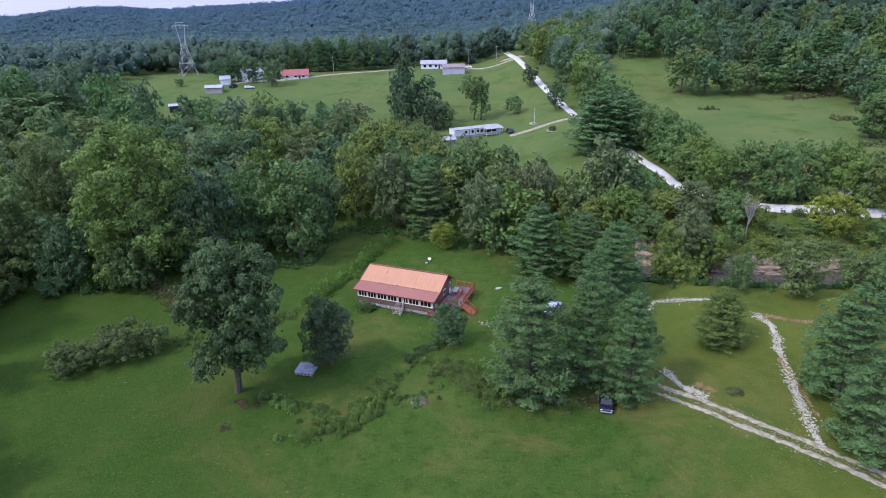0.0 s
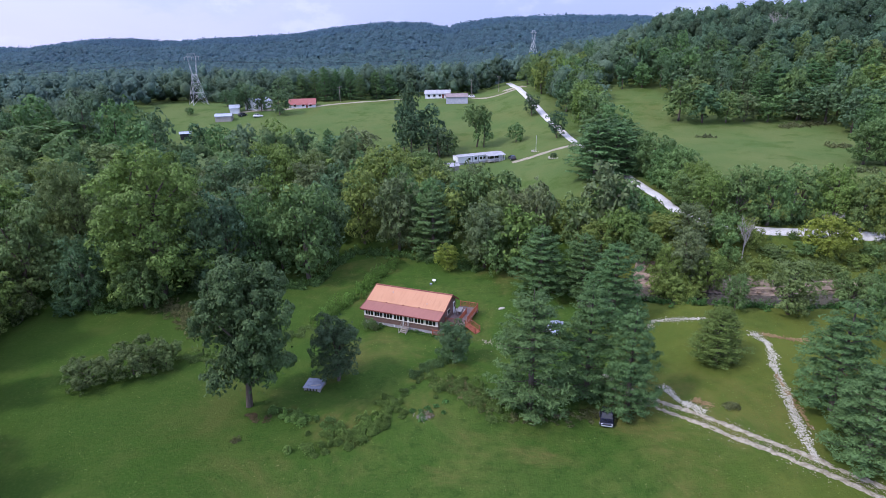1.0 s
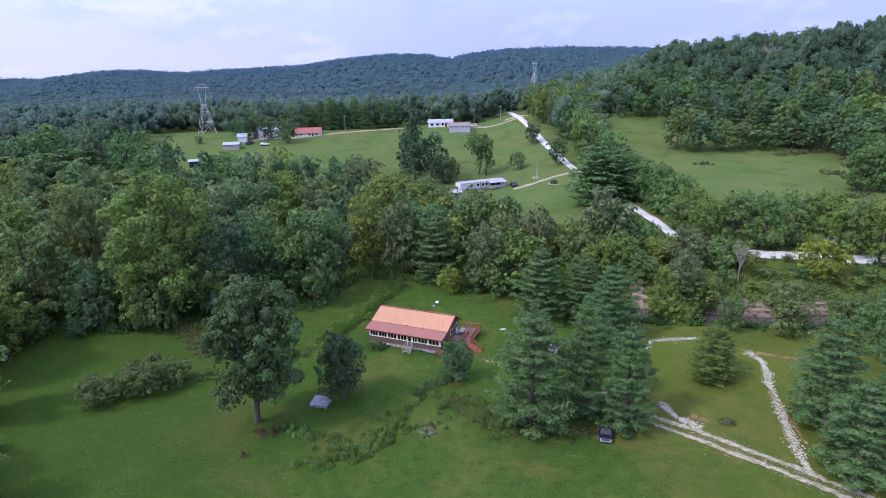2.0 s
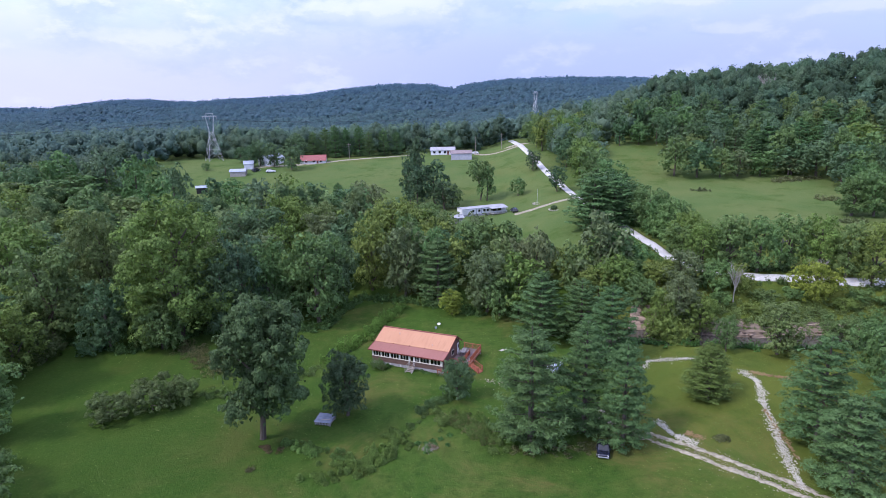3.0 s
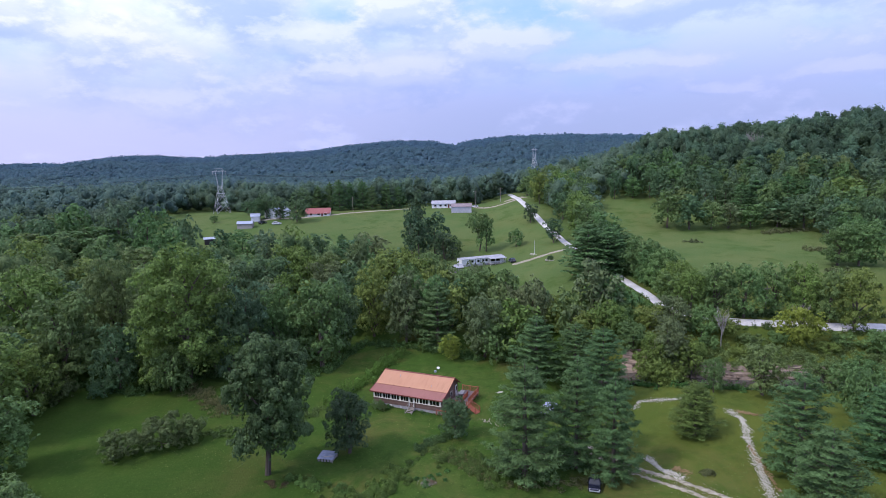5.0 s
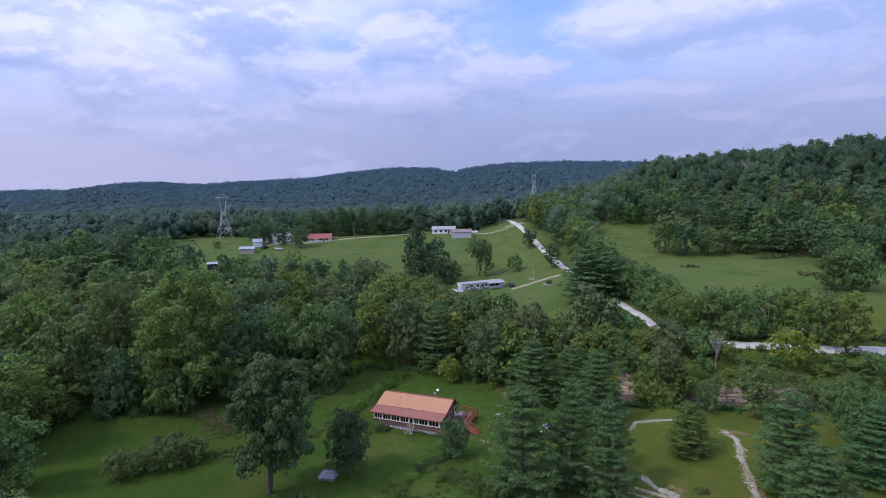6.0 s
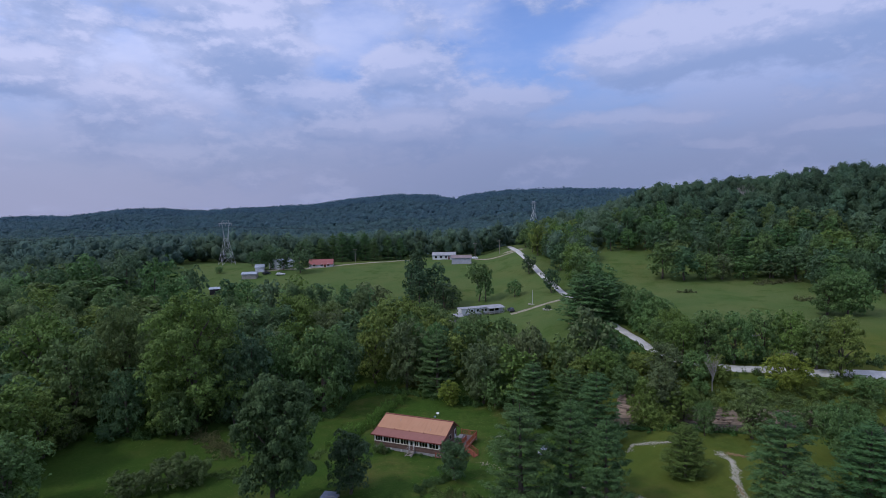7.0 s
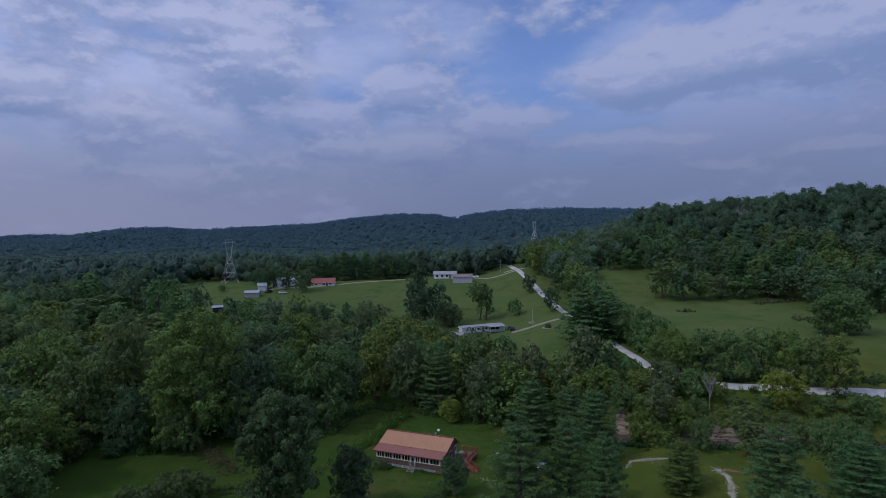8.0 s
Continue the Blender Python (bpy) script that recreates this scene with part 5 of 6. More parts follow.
def lawn_tufts():
    """Short uneven grass standing a little above the lawn near the cabin."""
    rng = np.random.default_rng(77)
    n = 60000
    x, y = rng.uniform(-62, 62, n), rng.uniform(30, 112, n)
    patch = np.sin(x * 0.35 + 2 * np.sin(y * 0.21)) * np.sin(y * 0.29 + 1.5 * np.sin(x * 0.17)) + rng.normal(0, 0.5, n)
    keep = (patch > -0.1) & (off_line(x, y, LANE) > 1.7) & (off_line(x, y, CREEK) > 6)
    x, y = x[keep], y[keep]
    z = height(x, y) + 0.03
    out = rng.normal(0, 0.5, (len(x), 3)) + [0, 0, 1]
    v, f = cards(rng, np.stack([x, y, z], 1), unit(out), rng.uniform(0.04, 0.10, len(x)), 0.3, 0.8)
    ob = new("lawn_grass", mesh_np("lawn_grass", v, f, M_WEED))
    ob.color = (0.110, 0.150, 0.038, 1)
    return tagged(ob, "short uneven green grass of the lawn", "grass", kind="stuff")



def dry_tufts():
    """Yellowed stalks and dead leaves lying over the lawn, in drifts and in faint mown rows."""
    rng = np.random.default_rng(78)
    n = 15000
    x, y = rng.uniform(-60, 60, n), rng.uniform(26, 96, n)
    drift = np.sin(x * 0.16 + 1.7 * np.sin(y * 0.11)) + np.sin(y * 0.19 + 1.3 * np.sin(x * 0.13)) + rng.normal(0, 0.55, n)
    row = np.abs(np.mod(x * 0.42 + y * 0.9, 4.5) - 2.2) < 0.10
    keep = ((drift > 1.35) | (row & (x > 2) & (y < 52) & (rng.random(n) < 0.7))) & (off_line(x, y, LANE) > 1.6)
    x, y = x[keep], y[keep]
    at = np.stack([x, y, height(x, y) + 0.07], 1)
    v, f = cards(rng, at, unit(rng.normal(0, 0.35, (len(x), 3)) + [0, 0, 1]), rng.uniform(0.05, 0.13, len(x)), 0.2, 0.7)
    ob = new("dry_grass", mesh_np("dry_grass", v, f, M_WEED))
    ob.color = (0.165, 0.165, 0.060, 1)
    return tagged(ob, "dry yellowed tufts and dead leaves over the lawn", "grass", kind="stuff")


lawn_tufts()
dry_tufts()
GREEN, PALE, DULL = (0.085, 0.165, 0.045), (0.130, 0.180, 0.055), (0.130, 0.140, 0.060)
weeds("hedgerow_growth", [(-11.5, 113), (-15.5, 101), (-19.6, 90), (-23, 84)], 2.7, 20000, 2.3, (0.112, 0.210, 0.042), "overgrown green fence row behind the cabin", 1, 0.17)
weeds("fence_row_weeds", [(-24.5, 82), (-30, 75.5), (-36, 73), (-41.5, 74)], 2.4, 7500, 1.0, PALE, "pale weedy growth along the old fence row", 2, 0.14)
weeds("fence_row_weeds", [(-41, 80), (-44, 84), (-49, 90), (-55, 94)], 4.0, 8000, 1.2, DULL, "dull weedy growth at the edge of the woods", 3, 0.15)
weeds("woods_edge_growth", [(-93, 78.5), (-82, 91), (-77, 95.5), (-62, 90.5), (-52, 100), (-36, 99.5), (-27, 100.5), (-24, 112), (-21, 119), (-7, 115), (7, 107)], 2.2, 16000, 2.4, (0.100, 0.175, 0.055), "leafy undergrowth along the edge of the woods", 30, 0.30)
weeds("bramble_patch", [(-16.5, 52.0), (-13.2, 53.5), (-10.0, 56.0), (-8.0, 59.6)], 3.8, 26000, 1.15, (0.118, 0.192, 0.048), "tangled bramble patch on the lawn", 4, 0.13)
weeds("bramble_patch", [(-23.5, 59.6), (-19.5, 58.6), (-16.0, 57.2), (-13.5, 55)], 1.3, 4500, 0.9, GREEN, "green weeds below the big tree", 5, 0.13)
weeds("tall_weeds", [(-5.5, 67), (-2.5, 70), (0, 72)], 1.4, 4200, 1.2, (0.085, 0.155, 0.055), "dark weeds leading up to the small tree", 6, 0.14)
weeds("fence_line_grass", [(-8.2, 59.0), (-6.4, 63.0), (-4.4, 67.0), (-1.5, 71.5)], 0.9, 3600, 0.45, (0.085, 0.150, 0.045), "rough grass along the old fence line", 41, 0.12, 0.4)
weeds("tall_grass", [(-2, 66.5), (1.5, 64), (5.0, 60), (6.5, 57.5)], 3.4, 16000, 1.3, (0.124, 0.182, 0.050), "tall yellowing grass beside the pines", 7, 0.14, 0.4)
weeds("tall_grass", [(-4.5, 57.8), (-1.0, 60.0)], 1.6, 900, 0.5, GREEN, "rough grass tuft on the lawn", 8)
weeds("dead_stalks", [(-2.0, 65.5), (1.5, 63.5), (4.0, 61.0), (5.0, 58.0)], 2.6, 1300, 1.2, (0.23, 0.185, 0.10), "dry brown stalks standing in the tall grass", 36, 0.13, 0.3)
weeds("leaf_litter", [(-26.6, 58.8), (-24.6, 58.0), (-23.4, 57.6)], 1.3, 900, 0.22, (0.120, 0.095, 0.050), "brown leaf litter at the foot of the big tree", 37, 0.12)
weeds("dead_stalks", [(-3.9, 57.6), (-2.9, 58.0)], 1.1, 700, 0.4, (0.20, 0.155, 0.095), "dry brown stalks round the heap of sticks", 42, 0.1, 0.3)
weeds("tall_weeds", [(-21.8, 58.0), (-19.8, 57.2), (-18.4, 56.6)], 1.4, 2600, 1.3, (0.12, 0.235, 0.06), "bright green leafy weeds near the big tree", 38, 0.15)
weeds("pine_litter", [(8, 57), (14, 56.6), (20, 57.0)], 1.6, 1200, 0.35, DULL, "dry growth under the pines", 9)
weeds("creekside_growth", [(26, 86), (34, 86.5), (41, 82.5), (48, 80.5), (57, 79.4), (68, 79.5), (85, 77)], 2.2, 13000, 1.7, GREEN, "green growth along the near creek bank", 10, 0.26)
weeds("roadside_growth", [(36, 97), (44, 94), (52, 92.5), (60, 91.5), (72, 92), (88, 91)], 4.6, 18000, 1.3, (0.185, 0.235, 0.076), "weedy slope between the creek and the road", 11, 0.19)
weeds("roadside_growth", [(56, 99.8), (62, 98.9), (71, 97.9), (83, 96.5), (100, 94.7)], 1.2, 5600, 1.9, (0.115, 0.165, 0.05), "weedy verge beside the road", 31, 0.2)
weeds("roadside_growth", [(49, 104), (46.8, 112), (46.8, 122), (46.6, 131), (44, 145)], 2.6, 5200, 1.5, GREEN, "weedy verge beside the road", 12, 0.32)
weeds("roadside_growth", [(53.5, 110), (54.5, 120), (55, 131), (53.5, 143), (51, 160)], 2.0, 4200, 1.8, GREEN, "weedy verge beside the road", 13, 0.32)
weeds("roadside_growth", [(55, 105), (66, 104.5), (80, 103.5), (96, 102)], 2.4, 7000, 2.2, (0.095, 0.150, 0.055), "weedy verge beside the road", 14, 0.34)
weeds("pasture_bush", [(90.5, 196.5), (94, 196)], 2.2, 700, 1.6, (0.135, 0.175, 0.075), "low brown-green bush in the pasture", 15, 0.4)
weeds("pasture_bush", [(121, 175), (127, 173)], 3.0, 1000, 2.0, (0.145, 0.175, 0.075), "low brown-green bush in the pasture", 16, 0.4)
weeds("pasture_bush", [(110, 146), (117, 146.5)], 3.0, 900, 1.6, (0.145, 0.180, 0.075), "low rough growth in the pasture", 17, 0.4)
weeds("pasture_bush", [(126, 208), (136, 210), (143, 209)], 3.0, 1500, 1.8, (0.140, 0.165, 0.075), "dull rough growth below the hedgerow", 18, 0.45)
weeds("lawn_bush", [(34.0, 55.5), (35.2, 55.3)], 0.8, 380, 0.7, DULL, "small dull bush on the lawn", 19, 0.16)
weeds("lawn_bush", [(-26.6, 53.9), (-26.0, 53.9)], 0.5, 240, 0.5, DULL, "small dull bush on the lawn", 20, 0.14)
weeds("house_weeds", [(-12.9, 83.3), (-11.0, 82.6)], 0.8, 420, 0.9, GREEN, "weeds against the cabin foundation", 21, 0.16)
weeds("house_weeds", [(-6.3, 80.7), (-3.0, 79.6)], 0.5, 420, 0.5, GREEN, "weeds against the cabin foundation", 22, 0.14)
stones("rock_ditch", [(44.7, 70.9), (45.5, 68.3), (44.6, 64.8), (43.1, 61.6), (42.3, 58.3), (41.3, 54.9), (40.2, 50.9), (39.7, 48.4), (39.4, 46.0)], 1.15, 2300, (0.04, 0.16), "ditch lined with pale loose stones", 1)
stones("rock_ditch", [(28.4, 61.5), (29.4, 57.8), (31.2, 55.2)], 1.0, 800, (0.04, 0.16), "ditch lined with pale loose stones", 2)
stones("rock_line", [(31.5, 76.0), (32.9, 78.0), (36.5, 77.2), (40.6, 76.0)], 1.2, 700, (0.04, 0.15), "line of pale stones across the lawn", 3)
stones("loose_stones", [(4.8, 77.4), (6.4, 76.5), (8.2, 75.0)], 2.2, 60, (0.05, 0.2), "loose pale stones by the deck ramp", 4, M_GRAVEL)
stones("loose_stones", [(9.2, 88.7), (9.9, 89.2)], 1.1, 26, (0.08, 0.28), "loose pale stones on the lawn", 5)
stones("lane_gravel", LANE, 2.2, 4200, (0.03, 0.11), "loose gravel along the wheel tracks", 6, M_GRAVEL, 0.42)
for line, w, n, k in (([(46.0, 70.2), (48.8, 68.9), (51.5, 68.2)], 1.1, 330, 21), ([(42.6, 60.5), (42.0, 55.5), (41.4, 50.5)], 0.6, 260, 22), ([(38.5, 153), (41.5, 148.5)], 3.4, 420, 23),
                      ([(28.5, 86.5), (33, 87.8)], 2.4, 420, 24), ([(31.0, 57.8), (32.5, 56.0)], 0.8, 140, 25)):
    stones("dirt_patch", line, w, n, (0.06, 0.22), "bare orange-brown dirt showing through the grass", k, M_DIRT)

# creek banks: tan ledges of rock in courses
def ledge_material():
    """Layered rock: level bands of tan and dark grey-brown."""
    m = Nodes("tan_rock_ledge", 0.95)
    band = m.noise(1.0, 5, 0.65, m.coords("World", (0.18, 0.18, 4.5)))
    c = m.mix(m.ramp(band, 0.38, 0.62), (0.085, 0.066, 0.055, 1), (0.33, 0.25, 0.195, 1))
    c = m.mix(m.ramp(m.noise(0.5, 5, 0.65, m.coords("World")), 0.45, 0.65, 0, 0.7), c, (0.21, 0.165, 0.125, 1))
    m.colour(c)
    m.bump(band, 0.8, 0.15)
    return m.mat


M_LEDGE = ledge_material()


weeds("bank_growth", [(36, 93.5), (44, 90.2), (52, 88.6), (60, 88), (70, 88)], 1.6, 7500, 1.2, (0.150, 0.205, 0.066), "weeds hanging over the creek ledges", 33, 0.2)
weeds("bank_growth", [(62, 86), (70, 86.2), (80, 84.5), (95, 81)], 2.4, 7500, 1.4, (0.145, 0.200, 0.066), "weeds covering the creek bank", 34, 0.22)


def make_ledges():
    """The far bank: worn rock strata in steps, with fallen slabs below them."""
    rng = np.random.default_rng(5)
    q, side = offset_line(CREEK[1:7], 0, 0.45)
    n = len(q)
    prof = np.array([(2.0, -2.3), (2.15, -1.62), (2.75, -1.56), (2.85, -1.12), (3.35, -1.04), (3.5, -0.55), (4.05, -0.48), (4.2, -0.02), (4.9, 0.16), (6.0, -0.12)])
    drift = np.cumsum(rng.normal(0, 0.05, (n, len(prof))), axis=0)
    drift = drift - drift.mean(0) + rng.normal(0, 0.09, (n, len(prof)))
    d = prof[:, 0][None] + np.clip(drift, -0.45, 0.45)
    p = q[:, None] + side[:, None] * d[..., None]
    z = base_height(p[..., 0], p[..., 1]) + prof[:, 1][None] + rng.normal(0, 0.05, (n, len(prof)))
    me = mesh_np("creek_bank", np.concatenate([p, z[..., None]], -1).reshape(-1, 3), grid_faces(n, len(prof))[:, ::-1], M_LEDGE)
    bank = tagged(new("creek_bank", me), "tan layered rock ledges of the eroded creek bank", "rock bank", kind="structure")
    base = np.array([(x, y, z) for z in (-0.5, 0.5) for x, y in ((-0.5, -0.5), (0.5, -0.5), (0.5, 0.5), (-0.5, 0.5))])
    faces = [(0, 3, 2, 1), (4, 5, 6, 7), (0, 1, 5, 4), (1, 2, 6, 5), (2, 3, 7, 6), (3, 0, 4, 7)]
    for k in range(34):
        i = int(rng.integers(4, n - 4))
        x, y = q[i] + side[i] * rng.uniform(1.9, 3.6)
        v = base * (1 + rng.normal(0, 0.2, (8, 3))) * [rng.uniform(0.5, 1.5), rng.uniform(0.4, 0.9), rng.uniform(0.15, 0.35)]
        ob = new("rock_slab", mesh_np("rock_slab", v, faces, M_LEDGE))
        ob.parent = bank
        ob.matrix_world = pose(x, y, hz(x, y) + 0.35, rng.normal(0, 12), rng.normal(0, 12), rng.uniform(0, 360))
    return bank


make_ledges()


# ---- small things by the cabin ----
def make_pump_house():
    ob = thing("pump_house", -19.0, 64.8, -12, "low grey pump house with a bluish sheet-metal roof", "shed")
    for x in (-1.15, 1.15):
        for y in (-0.95, 0.95):
            part("post", slab(x - 0.06, x + 0.06, y - 0.06, y + 0.06, -0.2, 0.72), M_GREYWOOD, ob)
    for a, b, c, d in ((-1.15, 1.15, 0.91, 0.97), (-1.15, -1.09, -0.9, 0.9), (1.09, 1.15, -0.9, 0.9)):
        part("side_panel", slab(a, b, c, d, 0.08, 0.62), M_GREYWOOD, ob)
    for k in range(5):
        part("front_slat", slab(-1.1 + k * 0.46, -1.1 + k * 0.46 + 0.3, -0.97, -0.93, 0.05, 0.62), M_GREYWOOD, ob)
    for k in range(4):
        a, b = -1.3 + k * 0.65, -1.3 + (k + 1) * 0.65
        dz = 0.012 * (k % 2)
        part("roof_sheet", sheet([(a, -1.15, 0.70 + dz), (b + 0.02, -1.15, 0.70 + dz), (b + 0.02, 1.1, 0.94 + dz), (a, 1.1, 0.94 + dz)], 0.03), M_TARP, ob, "bluish galvanised sheet")
    part("plank", slab(-0.5, 0.9, -0.5, -0.3, 0.82, 0.86, m=pose(0, 0, 0.03, 6, 0, 20)), M_GREYWOOD, ob)
    ob.matrix_world = ob.matrix_world @ Matrix.Diagonal((1, 1, 0.78, 1))
    return ob


def car_paint(name, c):
    m = Nodes(name, 0.25, 0.1, 0.6)
    m.b.inputs["Coat Weight"].default_value = 0.6
    m.colour(m.mix(m.ramp(m.noise(2.0, 5, 0.6, m.coords("Object")), 0.45, 0.8, 0, 0.5), c, tuple(v * 0.8 + 0.02 for v in c[:3]) + (1,)))
    return m.mat


def make_car(name, x, y, turn, paint, label, z=None):
    """A car along its own x axis, front at +x; the body is lofted from cross-sections."""
    car = thing(name, x, y, turn, label, "car", z=z)
    sections = [(-2.25, 0.72, 0.45, 0.85), (-2.1, 0.84, 0.30, 0.98), (-1.2, 0.90, 0.26, 1.02), (0.0, 0.91, 0.25, 1.00), (0.9, 0.90, 0.26, 0.98), (1.6, 0.88, 0.28, 0.90), (2.1, 0.82, 0.32, 0.80), (2.28, 0.68, 0.42, 0.66)]
    bm = bmesh.new()
    rings = []
    for sx, w, lo, hi in sections:
        ring = [(-w * 0.92, lo), (-w, lo + 0.18), (-w, hi - 0.14), (-w * 0.86, hi), (w * 0.86, hi), (w, hi - 0.14), (w, lo + 0.18), (w * 0.92, lo)]
        rings.append([bm.verts.new((sx, a, b)) for a, b in ring])
    for r0, r1 in zip(rings, rings[1:]):
        for i in range(8):
            j = (i + 1) % 8
            bm.faces.new((r0[i], r0[j], r1[j], r1[i]))
    bm.faces.new(rings[0][::-1])
    bm.faces.new(rings[-1])
    bmesh.ops.recalc_face_normals(bm, faces=bm.faces)
    part("body", bm, paint, car, smooth=False)
    cabin = [(-1.95, 0.74, 0.98), (-1.55, 0.66, 1.50), (-0.3, 0.67, 1.56), (0.35, 0.66, 1.50), (1.15, 0.74, 0.98)]
    bm = bmesh.new()
    v = [[bm.verts.new((cx, s * w, cz)) for s in (-1, 1)] for cx, w, cz in cabin]
    for a, b in zip(v, v[1:]):
        bm.faces.new((a[0], b[0], b[1], a[1]))
    for s in (0, 1):
        bm.faces.new([q[s] for q in v])
    bmesh.ops.recalc_face_normals(bm, faces=bm.faces)
    part("cabin", bm, paint, car)
    part("windscreen", sheet([(1.12, -0.66, 1.02), (1.12, 0.66, 1.02), (0.40, 0.60, 1.49), (0.40, -0.60, 1.49)], 0.01, None), M_GLASS, car, "sky-reflecting windscreen").location = (0.035, 0, 0.03)
    part("rear_window", sheet([(-1.92, 0.64, 1.04), (-1.92, -0.64, 1.04), (-1.60, -0.58, 1.46), (-1.60, 0.58, 1.46)], 0.01), M_GLASS, car).location = (-0.03, 0, 0.02)
    for s in (-1, 1):
        for a, b in ((-1.45, -0.45), (-0.35, 0.62)):
            pts = [(a, s * 0.755, 1.06), (b + 0.1, s * 0.755, 1.06), (b - 0.2, s * 0.69, 1.44), (a + 0.05, s * 0.69, 1.44)]
            part("side_window", sheet(pts if s < 0 else pts[::-1], 0.012), M_GLASS, car)
        part("headlight", slab(2.1, 2.25, s * 0.62 - 0.14, s * 0.62 + 0.14, 0.60, 0.72, bevel=0.02), M_WHITE, car, "clear headlight")
        part("mirror", slab(0.72, 0.85, s * 0.96 - 0.1, s * 0.96 + 0.1, 1.0, 1.12, bevel=0.02), paint, car)
        for wx in (-1.4, 1.42):
            wheel = part("wheel", rod((wx, s * 0.72, 0.33), (wx, s * 0.92, 0.33), 0.33, None, 18), M_RUBBER, car, "black tyre")
            part("rim", rod((wx, s * 0.91, 0.33), (wx, s * 0.935, 0.33), 0.21, None, 12), M_STEEL, wheel, "grey wheel rim")
    part("bumper", slab(2.16, 2.33, -0.74, 0.74, 0.34, 0.5, bevel=0.03), M_STEEL, car, "pale front bumper")
    part("grille", slab(2.2, 2.30, -0.4, 0.4, 0.52, 0.66, bevel=0.015), M_RUBBER, car)
    return car


P_NAVY, P_WHITE, P_BLUE, P_RED = car_paint("navy_car_paint", (0.012, 0.014, 0.03, 1)), car_paint("white_car_paint", (0.72, 0.72, 0.74, 1)), car_paint("pale_blue_car_paint", (0.45, 0.50, 0.62, 1)), car_paint("dark_red_car_paint", (0.2, 0.03, 0.03, 1))
make_pump_house()
parked = make_car("car", 19.45, 55.9, -104, P_NAVY, "dark navy car, shortened to fit the view, parked on the grass under the pines")
# squeezed along its length to fit the camera's view
parked.matrix_world = parked.matrix_world @ Matrix.Diagonal((0.66, 0.92, 0.95, 1))
make_car("car", 17.6, 80.2, 60, P_BLUE, "pale blue-white car parked behind the pines")


def make_dish():
    ob = thing("satellite_dish", -2.7, 101.3, 0, "white dish on a short post in the back lawn", "dish")
    part("post", rod((0, 0, -0.3), (0, 0, 0.5), 0.04), M_STEEL, ob)
    bm = bmesh.new()
    rings = [[bm.verts.new((0.36 * k / 4 * math.cos(a), 0.36 * k / 4 * math.sin(a), 0.12 * (k / 4) ** 2)) for a in np.linspace(0, 2 * math.pi, 16, endpoint=False)] for k in range(1, 5)]
    c = bm.verts.new((0, 0, 0))
    for i in range(16):
        j = (i + 1) % 16
        bm.faces.new((c, rings[0][i], rings[0][j]))
        for a, b in zip(rings, rings[1:]):
            bm.faces.new((a[i], b[i], b[j], a[j]))
    bowl = part("bowl", bm, M_WHITE, ob, "white bowl", True)
    bowl.matrix_basis = pose(0, 0, 0.5, 20, 0, 0)
    part("feed_arm", rod((0, 0, 0.5), (0, -0.2, 0.85), 0.015), M_STEEL, ob)
    tub = thing("wash_tub", -3.3, 100.2, 0, "pale blue round tub on the back lawn", "tub")
    part("tub_wall", rod((0, 0, 0.0), (0, 0, 0.32), 0.24, None, 16, 0.28), M_GALV, tub)


make_dish()


def make_brush_heap():
    rng = np.random.default_rng(8)
    heap = thing("brush_heap", -3.4, 57.8, 0, "small heap of dry grey sticks on the grass", "brush heap")
    for k in range(60):
        c = Vector((rng.normal(0, 0.45), rng.normal(0, 0.4), 0.05 + 0.006 * k * rng.random()))
        a = rng.uniform(0, 6.28)
        d = Vector((math.cos(a), math.sin(a), rng.normal(0, 0.12))) * rng.uniform(0.3, 0.75)
        part("stick", rod(c - d, c + d, 0.025, None, 4, 0.012), M_POLE, heap)


make_brush_heap()


